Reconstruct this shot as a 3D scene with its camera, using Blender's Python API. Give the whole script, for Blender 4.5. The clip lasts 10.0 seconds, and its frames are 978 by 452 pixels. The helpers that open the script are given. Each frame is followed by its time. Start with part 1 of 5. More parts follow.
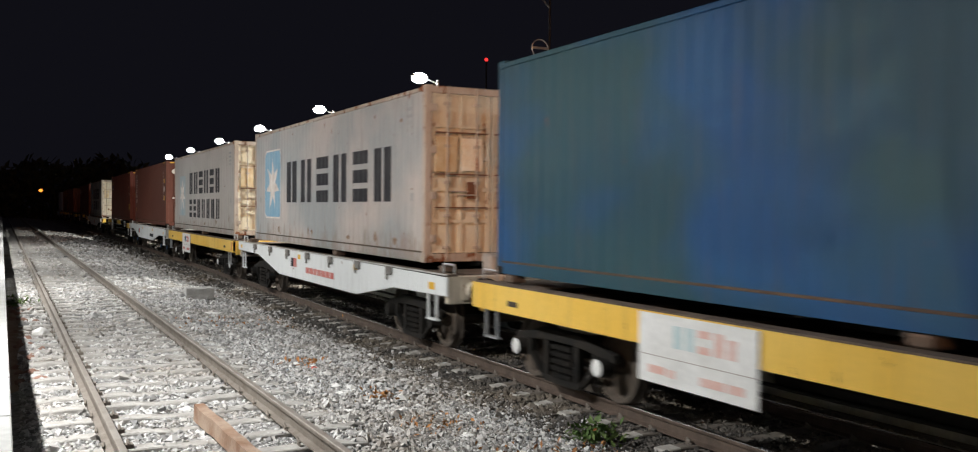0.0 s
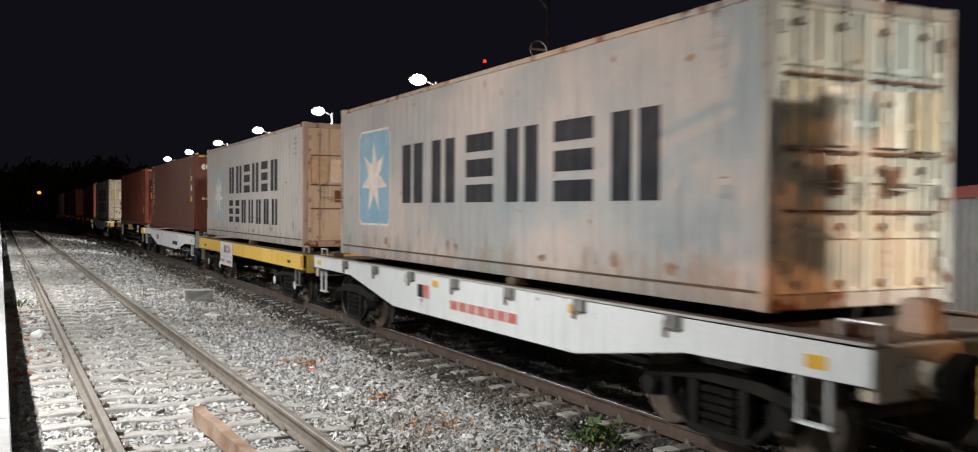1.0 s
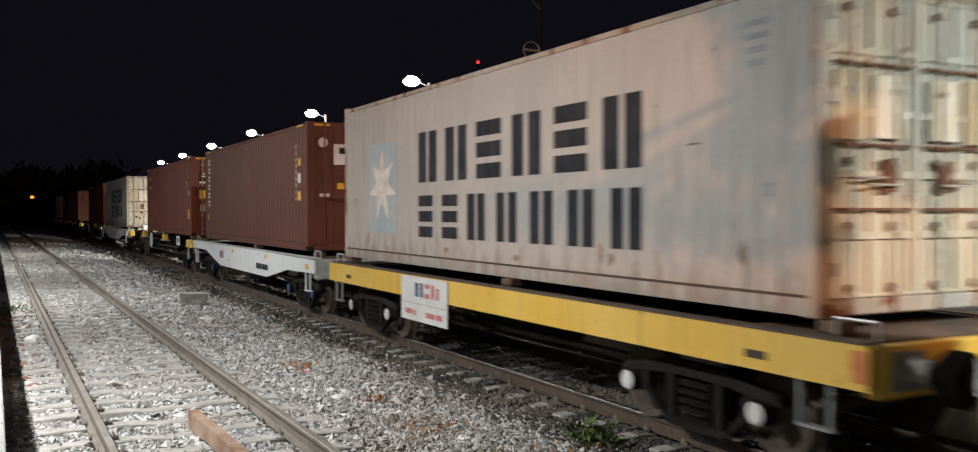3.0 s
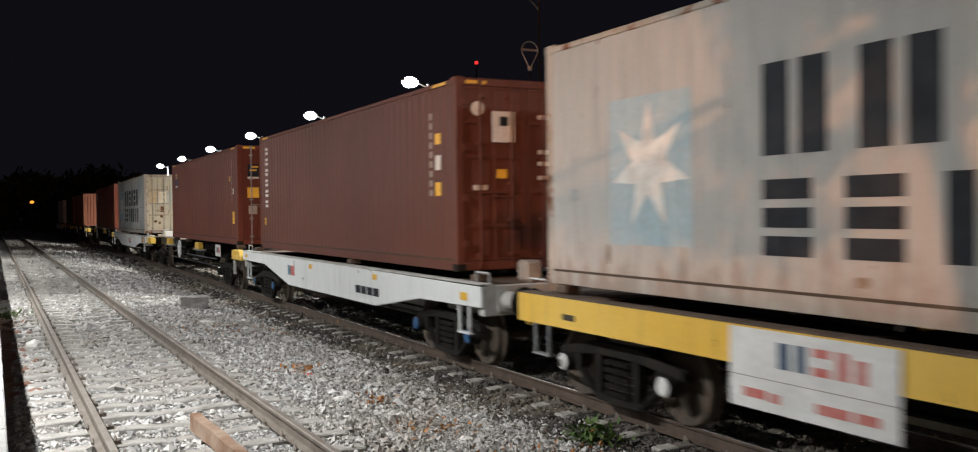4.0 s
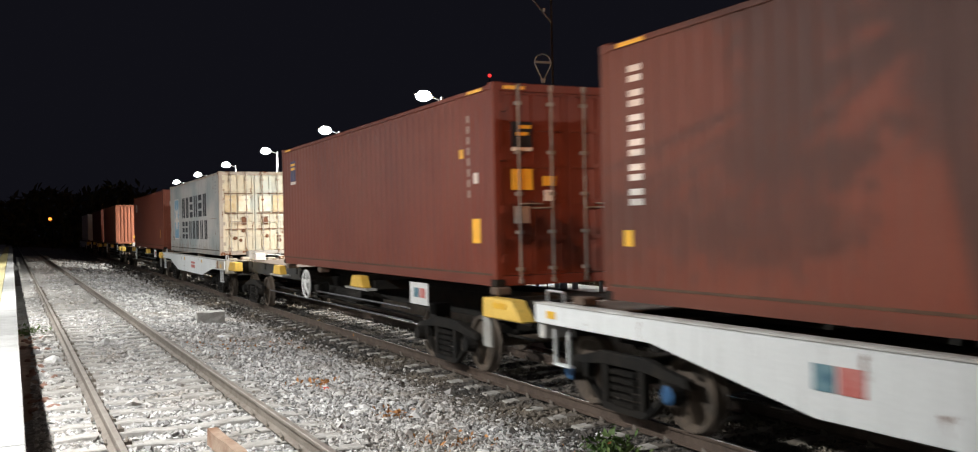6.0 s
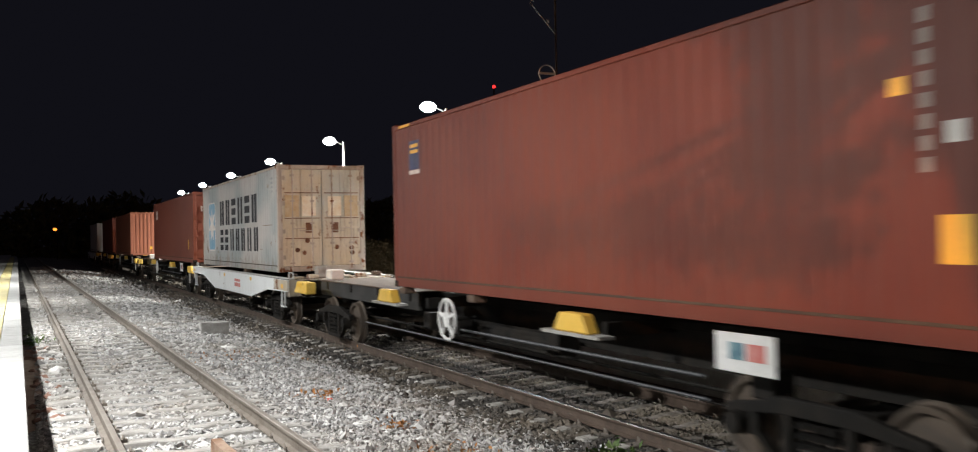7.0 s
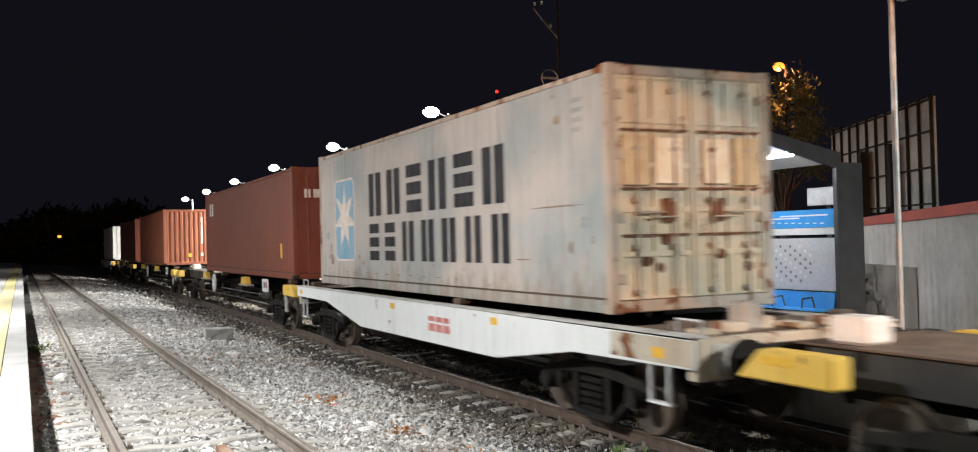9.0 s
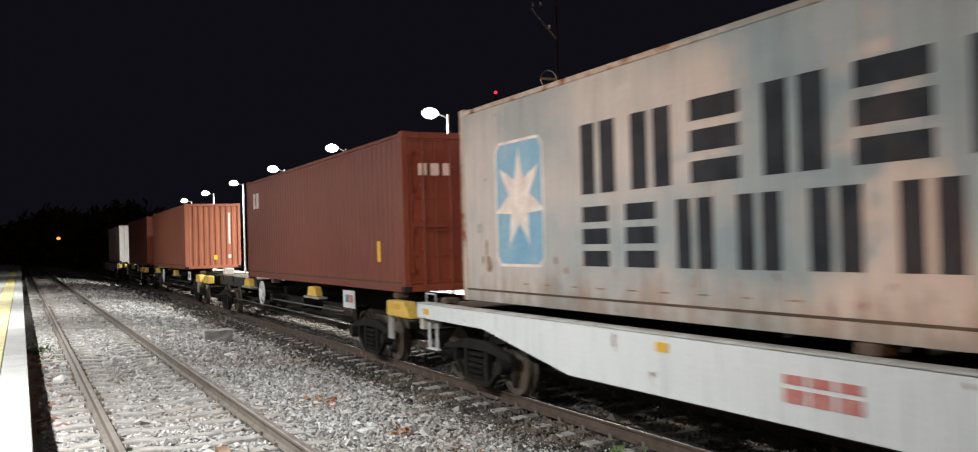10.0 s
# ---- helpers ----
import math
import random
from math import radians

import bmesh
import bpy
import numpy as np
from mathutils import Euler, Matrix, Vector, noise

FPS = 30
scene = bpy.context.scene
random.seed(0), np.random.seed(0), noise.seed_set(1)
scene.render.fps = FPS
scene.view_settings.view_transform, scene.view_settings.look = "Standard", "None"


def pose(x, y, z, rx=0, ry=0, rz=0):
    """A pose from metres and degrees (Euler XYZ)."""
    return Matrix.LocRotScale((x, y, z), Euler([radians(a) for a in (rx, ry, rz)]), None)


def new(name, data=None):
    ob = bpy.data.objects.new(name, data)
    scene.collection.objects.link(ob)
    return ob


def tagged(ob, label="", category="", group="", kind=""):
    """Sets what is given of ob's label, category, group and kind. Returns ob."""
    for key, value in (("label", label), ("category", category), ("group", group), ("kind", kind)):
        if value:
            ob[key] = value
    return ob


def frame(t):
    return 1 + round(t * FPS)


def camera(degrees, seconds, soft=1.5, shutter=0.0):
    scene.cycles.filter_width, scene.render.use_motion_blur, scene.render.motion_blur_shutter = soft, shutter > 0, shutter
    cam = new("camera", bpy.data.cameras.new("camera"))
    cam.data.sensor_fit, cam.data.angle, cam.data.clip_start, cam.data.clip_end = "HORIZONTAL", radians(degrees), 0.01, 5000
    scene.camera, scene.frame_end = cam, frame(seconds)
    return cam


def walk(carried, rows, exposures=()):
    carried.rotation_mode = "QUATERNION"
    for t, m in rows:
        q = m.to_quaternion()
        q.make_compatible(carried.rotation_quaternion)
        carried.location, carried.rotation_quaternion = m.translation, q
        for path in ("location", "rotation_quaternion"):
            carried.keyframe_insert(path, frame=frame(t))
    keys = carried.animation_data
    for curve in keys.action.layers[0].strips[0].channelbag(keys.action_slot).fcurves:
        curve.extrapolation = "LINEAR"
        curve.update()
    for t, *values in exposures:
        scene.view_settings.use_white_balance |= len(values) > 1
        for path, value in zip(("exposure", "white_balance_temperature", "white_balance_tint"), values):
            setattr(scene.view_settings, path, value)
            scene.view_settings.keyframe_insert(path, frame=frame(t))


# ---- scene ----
cam = camera(55.23, 10.0, soft=1.1, shutter=0.5)
EYE = (0.0, 0.0, 2.305)
# seconds, yaw, pitch, roll of the hand-held camera; it stands in one spot
TURNS = [(0.0, -26.75, -1.05, -0.51), (0.5, -26.76, -1.06, -0.43), (1.0, -26.83, -0.96, -0.41), (1.5, -26.91, -0.93, -0.36),
         (2.0, -26.97, -0.86, -0.31), (2.5, -27.08, -0.87, -0.16), (4.0, -27.18, -0.88, 0.63), (4.5, -27.05, -0.77, 0.97),
         (5.0, -26.87, -0.64, 1.10), (5.5, -26.53, -0.41, 1.15), (6.0, -26.28, -0.10, 1.18), (7.5, -25.98, 0.74, 1.12),
         (8.0, -25.97, 0.76, 1.13), (8.5, -25.98, 0.82, 1.22), (9.0, -25.80, 0.87, 1.44), (9.5, -25.71, 0.94, 1.54),
         (10.0, -25.85, 0.92, 1.57)]
walk(cam, [(t, pose(*EYE, 90 + p, r, y)) for t, y, p, r in TURNS],
     exposures=[(0.0, 0.05), (1.0, 0.03), (2.25, -0.22), (4.25, -0.14), (6.0, 0.18), (8.0, 0.10), (9.0, 0.18), (10.0, -0.05)])
scene.view_settings.exposure = 0.0

# ---- night sky and lamps ----
world = bpy.data.worlds.new("night_sky")
scene.world = world
world.use_nodes = True
world.node_tree.nodes["Background"].inputs[0].default_value = (0.30, 0.30, 0.46, 1)
world.node_tree.nodes["Background"].inputs[1].default_value = 0.0155

RAIL_FAR = 0.05       # head of the train's rails
RAIL_NEAR = 0.366     # head of the empty track's rails
TRACK_X = 7.148       # centre line of the train's track
PLAT_NEAR = 0.855
PLAT_FAR = 0.60
SKEW = -0.0137        # the empty track and its platform swing slightly away


def lamp_light(x, y, z, watts, colour=(0.98, 0.985, 0.93), size=0.4):
    d = bpy.data.lights.new("lamp_light", "AREA")
    d.shape, d.size, d.energy, d.color = "DISK", size, watts, colour
    d.spread = radians(175)
    o = new("lamp_light", d)
    o.location = (x, y, z)
    return o


FAR_LAMPS = [(11.4, 27.6 + 11.02 * i) for i in range(6)] + [(11.4, -1.4)]
NEAR_LAMPS = [(-2.2 + SKEW * y, y) for y in (-14.0, 10.0, 23.5, 37.0, 49.5)]
for x, y in FAR_LAMPS:
    lamp_light(x, y, 6.14, 2500 if y < 0 else 1900)
for x, y in NEAR_LAMPS:
    lamp_light(x, y, 6.4, 520 if y < 0 else 1380 if y < 13 else 1180 if y < 30 else 800 if y < 45 else 600, (0.985, 0.985, 0.965))


# ---- materials ----
def nodes_of(name):
    m = bpy.data.materials.new(name)
    m.use_nodes = True
    nt = m.node_tree
    return m, nt, nt.nodes["Principled BSDF"]


def noise_node(nt, co, scale, detail=4.0, rough=0.55):
    n = nt.nodes.new("ShaderNodeTexNoise")
    n.inputs["Scale"].default_value, n.inputs["Detail"].default_value, n.inputs["Roughness"].default_value = scale, detail, rough
    nt.links.new(co, n.inputs["Vector"])
    return n.outputs["Fac"]


def ramp(nt, fac, lo, hi, c0=(0, 0, 0, 1), c1=(1, 1, 1, 1)):
    r = nt.nodes.new("ShaderNodeValToRGB")
    r.color_ramp.elements[0].position, r.color_ramp.elements[1].position = lo, hi
    r.color_ramp.elements[0].color, r.color_ramp.elements[1].color = c0, c1
    nt.links.new(fac, r.inputs[0])
    return r.outputs[0]


def mix(nt, fac, a, b, mode="MIX"):
    n = nt.nodes.new("ShaderNodeMix")
    n.data_type, n.blend_type = "RGBA", mode
    for sock, v in ((n.inputs[0], fac), (n.inputs[6], a), (n.inputs[7], b)):
        if isinstance(v, (int, float, tuple)):
            sock.default_value = v
        else:
            nt.links.new(v, sock)
    return n.outputs[2]


def coords(nt, scale=(1, 1, 1), shift=(0, 0, 0), kind="Object"):
    c = nt.nodes.new("ShaderNodeTexCoord")
    m = nt.nodes.new("ShaderNodeMapping")
    m.inputs["Scale"].default_value, m.inputs["Location"].default_value = scale, shift
    nt.links.new(c.outputs[kind], m.inputs["Vector"])
    return m.outputs[0]


def bumped(nt, bsdf, height, strength=0.3, dist=0.02):
    b = nt.nodes.new("ShaderNodeBump")
    b.inputs["Strength"].default_value, b.inputs["Distance"].default_value = strength, dist
    nt.links.new(height, b.inputs["Height"])
    nt.links.new(b.outputs[0], bsdf.inputs["Normal"])


def rgba(c):
    return (*c, 1.0)


def plain(name, colour, rough=0.6, metal=0.0, other=None, scale=6.0, bump=0.15, spread=(0.35, 0.7)):
    """A surface with a soft and a fine mottling between two colours."""
    m, nt, b = nodes_of(name)
    co = coords(nt)
    other = other or tuple(v * 0.55 for v in colour)
    big, fine = noise_node(nt, co, scale, 5), noise_node(nt, co, scale * 9, 3)
    c = mix(nt, ramp(nt, big, *spread), rgba(colour), rgba(other))
    c = mix(nt, 0.25, c, ramp(nt, fine, 0.3, 0.75, (0.55, 0.55, 0.55, 1), (1.3, 1.3, 1.3, 1)), "MULTIPLY")
    nt.links.new(c, b.inputs["Base Color"])
    b.inputs["Roughness"].default_value, b.inputs["Metallic"].default_value = rough, metal
    if bump:
        bumped(nt, b, fine, bump)
    return m


def paint(name, colour, fade=None, patch=None, rust=0.5, grime=0.4, seed=0.0, rough=0.55, spot=4.2, streak=0.0):
    """Old sheet-metal paint: faded patches, vertical dirt runs, rust spots, and rusty moss runs where water stands over the bottom rail."""
    m, nt, b = nodes_of(name)
    co = coords(nt, shift=(seed * 7.3, seed * 3.1, seed))
    fade = fade or tuple(min(1, v * 1.15) for v in colour)
    c = mix(nt, ramp(nt, noise_node(nt, co, 0.55, 3), 0.38, 0.66), rgba(colour), rgba(fade))
    # second tone in patches; on the grey boxes it paints cooler light
    if patch:
        c = mix(nt, ramp(nt, noise_node(nt, coords(nt, (1, 0.5, 0.75), (4 + seed, 2, seed)), 0.75, 3, 0.45), 0.46, 0.63), c, rgba(patch))
    runs = noise_node(nt, coords(nt, (5, 5, 0.35), (seed, 0, 0)), 2.2, 5, 0.65)
    c = mix(nt, ramp(nt, runs, 0.52, 0.78, (0, 0, 0, 1), (grime, grime, grime, 1)), c, rgba((0.10, 0.085, 0.07)))
    fine = noise_node(nt, co, 26, 4, 0.6)
    c = mix(nt, 0.18, c, ramp(nt, fine, 0.3, 0.75, (0.6, 0.6, 0.6, 1), (1.2, 1.2, 1.2, 1)), "MULTIPLY")
    spots = noise_node(nt, coords(nt, (1, 1, 0.6), (seed * 2, 0, 3)), spot, 8, 0.66)
    edge = 0.70 - 0.13 * rust
    mask = ramp(nt, spots, edge, edge + 0.045)
    c = mix(nt, mask, c, mix(nt, fine, rgba((0.10, 0.035, 0.015)), rgba((0.26, 0.10, 0.04))))
    if streak:
        sep = nt.nodes.new("ShaderNodeSeparateXYZ")
        nt.links.new(coords(nt), sep.inputs[0])
        drip = noise_node(nt, coords(nt, (3, 3, 0.8), (seed, 5, 1)), 1.7, 7, 0.7)
        low = nt.nodes.new("ShaderNodeMath")
        low.operation, low.inputs[1].default_value = "MULTIPLY_ADD", -0.40
        nt.links.new(sep.outputs[2], low.inputs[0])
        nt.links.new(drip, low.inputs[2])
        run = ramp(nt, low.outputs[0], 0.345, 0.50, (0, 0, 0, 1), (streak, streak, streak, 1))
        c = mix(nt, run, c, mix(nt, ramp(nt, noise_node(nt, co, 1.1, 3), 0.42, 0.6), rgba((0.15, 0.125, 0.075)), rgba((0.20, 0.10, 0.05))))
    nt.links.new(c, b.inputs["Base Color"])
    b.inputs["Specular IOR Level"].default_value = 0.3
    r = ramp(nt, mask, 0, 1, (rough,) * 3 + (1,), (0.9, 0.9, 0.9, 1))
    nt.links.new(r, b.inputs["Roughness"])
    bumped(nt, b, noise_node(nt, co, 3.0, 3), 0.12, 0.03)
    return m


def glow(name, colour, strength):
    m, nt, b = nodes_of(name)
    b.inputs["Base Color"].default_value = rgba(colour)
    b.inputs["Emission Color"].default_value, b.inputs["Emission Strength"].default_value = rgba(colour), strength
    return m


M_STEEL = plain("rail_side", (0.185, 0.16, 0.135), 0.75, 0.1, (0.12, 0.098, 0.078), 5, 0.3)
M_HEAD = plain("rail_head", (0.42, 0.385, 0.35), 0.45, 0.5, (0.28, 0.235, 0.20), 3, 0.05)
M_HEAD_RUN = plain("polished_rail_head", (0.62, 0.61, 0.60), 0.22, 1.0, (0.5, 0.47, 0.44), 3, 0.03)
M_SLEEPER = plain("sleeper_concrete", (0.41, 0.395, 0.37), 0.9, 0, (0.25, 0.235, 0.215), 4, 0.35)
M_CONC = plain("concrete", (0.42, 0.41, 0.39), 0.9, 0, (0.28, 0.27, 0.25), 3, 0.35)
M_EDGE = plain("platform_edge_concrete", (0.42, 0.42, 0.41), 0.8, 0, (0.33, 0.33, 0.32), 1.5, 0.15)
M_PLATFORM = plain("platform_paving", (0.50, 0.49, 0.47), 0.85, 0, (0.38, 0.37, 0.35), 2, 0.2)
M_YELLOW_TILE = plain("tactile_yellow", (0.62, 0.54, 0.25), 0.7, 0, (0.50, 0.43, 0.19), 3, 0.2)
M_BLACK = plain("black_underframe", (0.010, 0.0095, 0.009), 0.8, 0.0, (0.024, 0.020, 0.016), 4, 0.25)
M_BLACK.node_tree.nodes["Principled BSDF"].inputs["Specular IOR Level"].default_value = 0.2
M_WHEEL = plain("wheel_steel", (0.058, 0.048, 0.040), 0.7, 0.1, (0.135, 0.100, 0.072), 3, 0.2)
M_YELLOW = paint("yellow_paint", (0.80, 0.49, 0.075), (0.84, 0.56, 0.13), None, 0.42, 0.35, 1.0)
M_WHITE = paint("white_wagon_paint", (0.82, 0.84, 0.84), (0.77, 0.79, 0.79), None, 0.46, 0.32, 2.0)
M_SIGNWHITE = plain("white_enamel", (0.80, 0.80, 0.79), 0.45, 0, (0.70, 0.70, 0.68), 2, 0.03)
M_DECK = plain("rusty_deck", (0.095, 0.068, 0.052), 0.9, 0.1, (0.16, 0.115, 0.085), 2.5, 0.3)
M_RUST = plain("rust", (0.20, 0.085, 0.04), 0.9, 0, (0.11, 0.05, 0.03), 5, 0.4)
M_DARKINK = plain("dark_lettering_paint", (0.014, 0.016, 0.022), 0.6, 0, (0.032, 0.035, 0.042), 3, 0.05)
M_DARKINK.node_tree.nodes["Principled BSDF"].inputs["Specular IOR Level"].default_value = 0.15
M_REDINK = plain("red_lettering_paint", (0.56, 0.12, 0.10), 0.6, 0, (0.62, 0.30, 0.27), 9, 0.05)
M_TEALINK = plain("teal_lettering_paint", (0.06, 0.16, 0.22), 0.6, 0, (0.20, 0.34, 0.38), 9, 0.05)
M_PALETEAL = plain("faded_teal_print", (0.42, 0.58, 0.60), 0.6, 0, (0.58, 0.68, 0.69), 9, 0.05)
M_PALERED = plain("faded_red_print", (0.70, 0.40, 0.34), 0.6, 0, (0.74, 0.58, 0.54), 9, 0.05)
M_NAVYINK = plain("navy_print", (0.035, 0.07, 0.13), 0.6, 0, (0.08, 0.13, 0.19), 9, 0.05)
M_ENDRED = plain("orange_red_patch", (0.62, 0.14, 0.05), 0.6, 0, (0.70, 0.30, 0.08), 6, 0.05)
M_SILL = plain("worn_white_sill_top", (0.60, 0.60, 0.58), 0.8, 0, (0.36, 0.33, 0.30), 2.2, 0.2)
M_LUG = plain("grey_lug_steel", (0.27, 0.26, 0.245), 0.8, 0, (0.15, 0.13, 0.11), 6, 0.2)
# dark brown standing for the shade in seams and slots
M_DARK_RECESS = plain("dark_recess", (0.045, 0.036, 0.028), 0.9, 0, (0.09, 0.07, 0.045), 3, 0.2)
M_BEAM = plain("dusty_black_beam", (0.020, 0.020, 0.020), 0.75, 0, (0.045, 0.043, 0.040), 1.6, 0.15)
M_SCUFF = plain("rusty_scuff", (0.17, 0.115, 0.075), 0.9, 0, (0.33, 0.28, 0.22), 11, 0.2)
M_OCHRE = plain("ochre_stained_plate", (0.56, 0.47, 0.31), 0.6, 0, (0.47, 0.34, 0.18), 5, 0.05)
M_PLATE = plain("aged_pale_plate", (0.78, 0.75, 0.64), 0.5, 0, (0.70, 0.58, 0.40), 5, 0.05)
M_WHITEINK = plain("white_lettering_paint", (0.75, 0.74, 0.70), 0.6, 0, (0.55, 0.50, 0.46), 4, 0.05)
M_YELLOWINK = plain("yellow_sticker", (0.85, 0.50, 0.04), 0.5, 0, (0.75, 0.42, 0.04), 4, 0.02)
M_FADED = plain("faded_marking_paint", (0.38, 0.32, 0.29), 0.7, 0, (0.30, 0.25, 0.22), 4, 0.05)
M_GHOST = plain("ghost_of_old_lettering", (0.27, 0.30, 0.31), 0.7, 0, (0.36, 0.38, 0.38), 5, 0.05)
M_NAVY = plain("navy_plate_paint", (0.015, 0.02, 0.10), 0.5, 0, (0.02, 0.03, 0.08), 4, 0.02)
M_BLUEINK = plain("pale_blue_panel_paint", (0.16, 0.36, 0.52), 0.55, 0, (0.25, 0.42, 0.54), 2, 0.05)
M_GALV = plain("galvanised_steel", (0.52, 0.53, 0.54), 0.45, 0.6, (0.40, 0.41, 0.42), 6, 0.05)
M_DARKSTEEL = plain("dark_grey_steel", (0.075, 0.078, 0.085), 0.5, 0.3, (0.055, 0.057, 0.062), 3, 0.05)
M_BLUE = plain("blue_enamel", (0.03, 0.31, 0.76), 0.4, 0, (0.02, 0.27, 0.68), 2, 0.02)
M_PANEL = plain("white_soffit_panel", (0.56, 0.55, 0.55), 0.5, 0, (0.48, 0.47, 0.475), 1.5, 0.02)
M_BLUECAP = plain("dull_blue_cap", (0.025, 0.12, 0.28), 0.7, 0, (0.02, 0.06, 0.14), 5, 0.05)
M_RUSTWHITE = paint("rusty_white_paint", (0.60, 0.55, 0.46), (0.45, 0.36, 0.26), None, 1.15, 0.6, 12.0, spot=2.4)
M_BOXGREY = plain("aged_box_paint", (0.40, 0.395, 0.375), 0.7, 0, (0.25, 0.23, 0.20), 4, 0.1)
M_RED = plain("red_band_paint", (0.50, 0.055, 0.03), 0.6, 0, (0.40, 0.05, 0.03), 2, 0.05)
M_LAMP = glow("lamp_glass", (1.0, 0.97, 0.94), 60)
M_TUBE = glow("tube_glass", (0.95, 0.97, 1.0), 66)
M_ORANGE = glow("sodium_glass", (1.0, 0.28, 0.035), 2.3)
M_REDGLOW = glow("red_beacon_glass", (1.0, 0.03, 0.03), 2)


# ---- mesh helpers ----
def box(bm, x0, x1, y0, y1, z0, z1):
    vs = [bm.verts.new((x, y, z)) for x in (x0, x1) for y in (y0, y1) for z in (z0, z1)]
    for f in ((0, 1, 3, 2), (4, 6, 7, 5), (0, 4, 5, 1), (2, 3, 7, 6), (0, 2, 6, 4), (1, 5, 7, 3)):
        bm.faces.new([vs[i] for i in f])
    return vs


def prism(bm, profile, axis, a, b):
    """Extrudes a closed outline of 2D points along axis x, y or z from a to b."""
    def at(p, q):
        return {"x": (q, p[0], p[1]), "y": (p[0], q, p[1]), "z": (p[0], p[1], q)}[axis]
    v0, v1 = [bm.verts.new(at(p, a)) for p in profile], [bm.verts.new(at(p, b)) for p in profile]
    n = len(profile)
    bm.faces.new(v0)
    bm.faces.new(v1[::-1])
    for i in range(n):
        bm.faces.new((v0[i], v1[i], v1[(i + 1) % n], v0[(i + 1) % n]))


def rod(bm, p, q, r, n=10, r2=None):
    p, q = Vector(p), Vector(q)
    m = (q - p).to_track_quat("Z", "Y").to_matrix()
    rings = []
    for c, rad in ((p, r), (q, r if r2 is None else r2)):
        rings.append([bm.verts.new(c + m @ Vector((rad * math.cos(6.28319 * i / n), rad * math.sin(6.28319 * i / n), 0))) for i in range(n)])
    bm.faces.new(rings[0])
    bm.faces.new(rings[1][::-1])
    for i in range(n):
        bm.faces.new((rings[0][i], rings[1][i], rings[1][(i + 1) % n], rings[0][(i + 1) % n]))


def finish(bm, name, bevel=0.0, smooth=False):
    bmesh.ops.recalc_face_normals(bm, faces=bm.faces)
    if bevel:
        bmesh.ops.bevel(bm, geom=bm.edges[:], offset=bevel, segments=1, affect="EDGES", clamp_overlap=True)
    me = bpy.data.meshes.new(name)
    bm.to_mesh(me)
    bm.free()
    if smooth:
        me.shade_smooth()
    return me


def part(name, bm, material, parent=None, label="", bevel=0.0):
    me = finish(bm, name, bevel) if isinstance(bm, bmesh.types.BMesh) else bm
    if not me.materials:
        me.materials.append(material)
    ob = new(name, me)
    ob.parent = parent
    if label:
        tagged(ob, label)
    return ob


def boxed(name, dims, material, parent=None, label="", bevel=0.0):
    bm = bmesh.new()
    box(bm, *dims)
    return part(name, bm, material, parent, label, bevel)


def thing(name, m, label, category, group="", kind=""):
    ob = new(name)
    ob.matrix_basis = m
    return tagged(ob, label, category, group, kind)


# ---- ground ----
def ground_height(x, y):
    u = x - SKEW * y
    pts = ((-60, -0.1), (-0.2, 0.10), (0.35, 0.155), (2.9, 0.165), (3.4, 0.12), (4.4, 0.03), (5.2, -0.10), (5.65, -0.165), (6.3, -0.15), (8.7, -0.15), (9.2, -0.13), (60, -0.13))
    return float(np.interp(u, [p[0] for p in pts], [p[1] for p in pts]))


def ballast_material():
    m, nt, b = nodes_of("ballast")
    co = coords(nt)
    v = nt.nodes.new("ShaderNodeTexVoronoi")
    v.inputs["Scale"].default_value = 19
    nt.links.new(co, v.inputs["Vector"])
    c = ramp(nt, v.outputs["Color"], 0.1, 0.9, (0.13, 0.127, 0.124, 1), (0.42, 0.41, 0.40, 1))
    c = mix(nt, ramp(nt, noise_node(nt, co, 0.35, 4), 0.5, 0.72), c, rgba((0.145, 0.12, 0.095)))
    c = mix(nt, ramp(nt, noise_node(nt, co, 1.6, 5), 0.35, 0.75, (0, 0, 0, 1), (0.5, 0.5, 0.5, 1)), c, rgba((0.10, 0.095, 0.088)))
    # oil and brake dust along the busy track; colour also holds the train's shade
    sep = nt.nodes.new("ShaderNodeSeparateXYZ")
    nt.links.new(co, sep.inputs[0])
    oil_shade = nt.nodes.new("ShaderNodeMath")
    oil_shade.operation, oil_shade.inputs[1].default_value = "MULTIPLY_ADD", 0.1
    nt.links.new(sep.outputs[0], oil_shade.inputs[0])
    nt.links.new(noise_node(nt, co, 1.3, 5), oil_shade.inputs[2])
    c = mix(nt, ramp(nt, oil_shade.outputs[0], 0.97, 1.10), c, mix(nt, v.outputs["Distance"], rgba((0.022, 0.020, 0.017)), rgba((0.060, 0.052, 0.044))))
    nt.links.new(c, b.inputs["Base Color"])
    b.inputs["Roughness"].default_value = 0.92
    bumped(nt, b, v.outputs["Distance"], 0.9, 0.05)
    return m


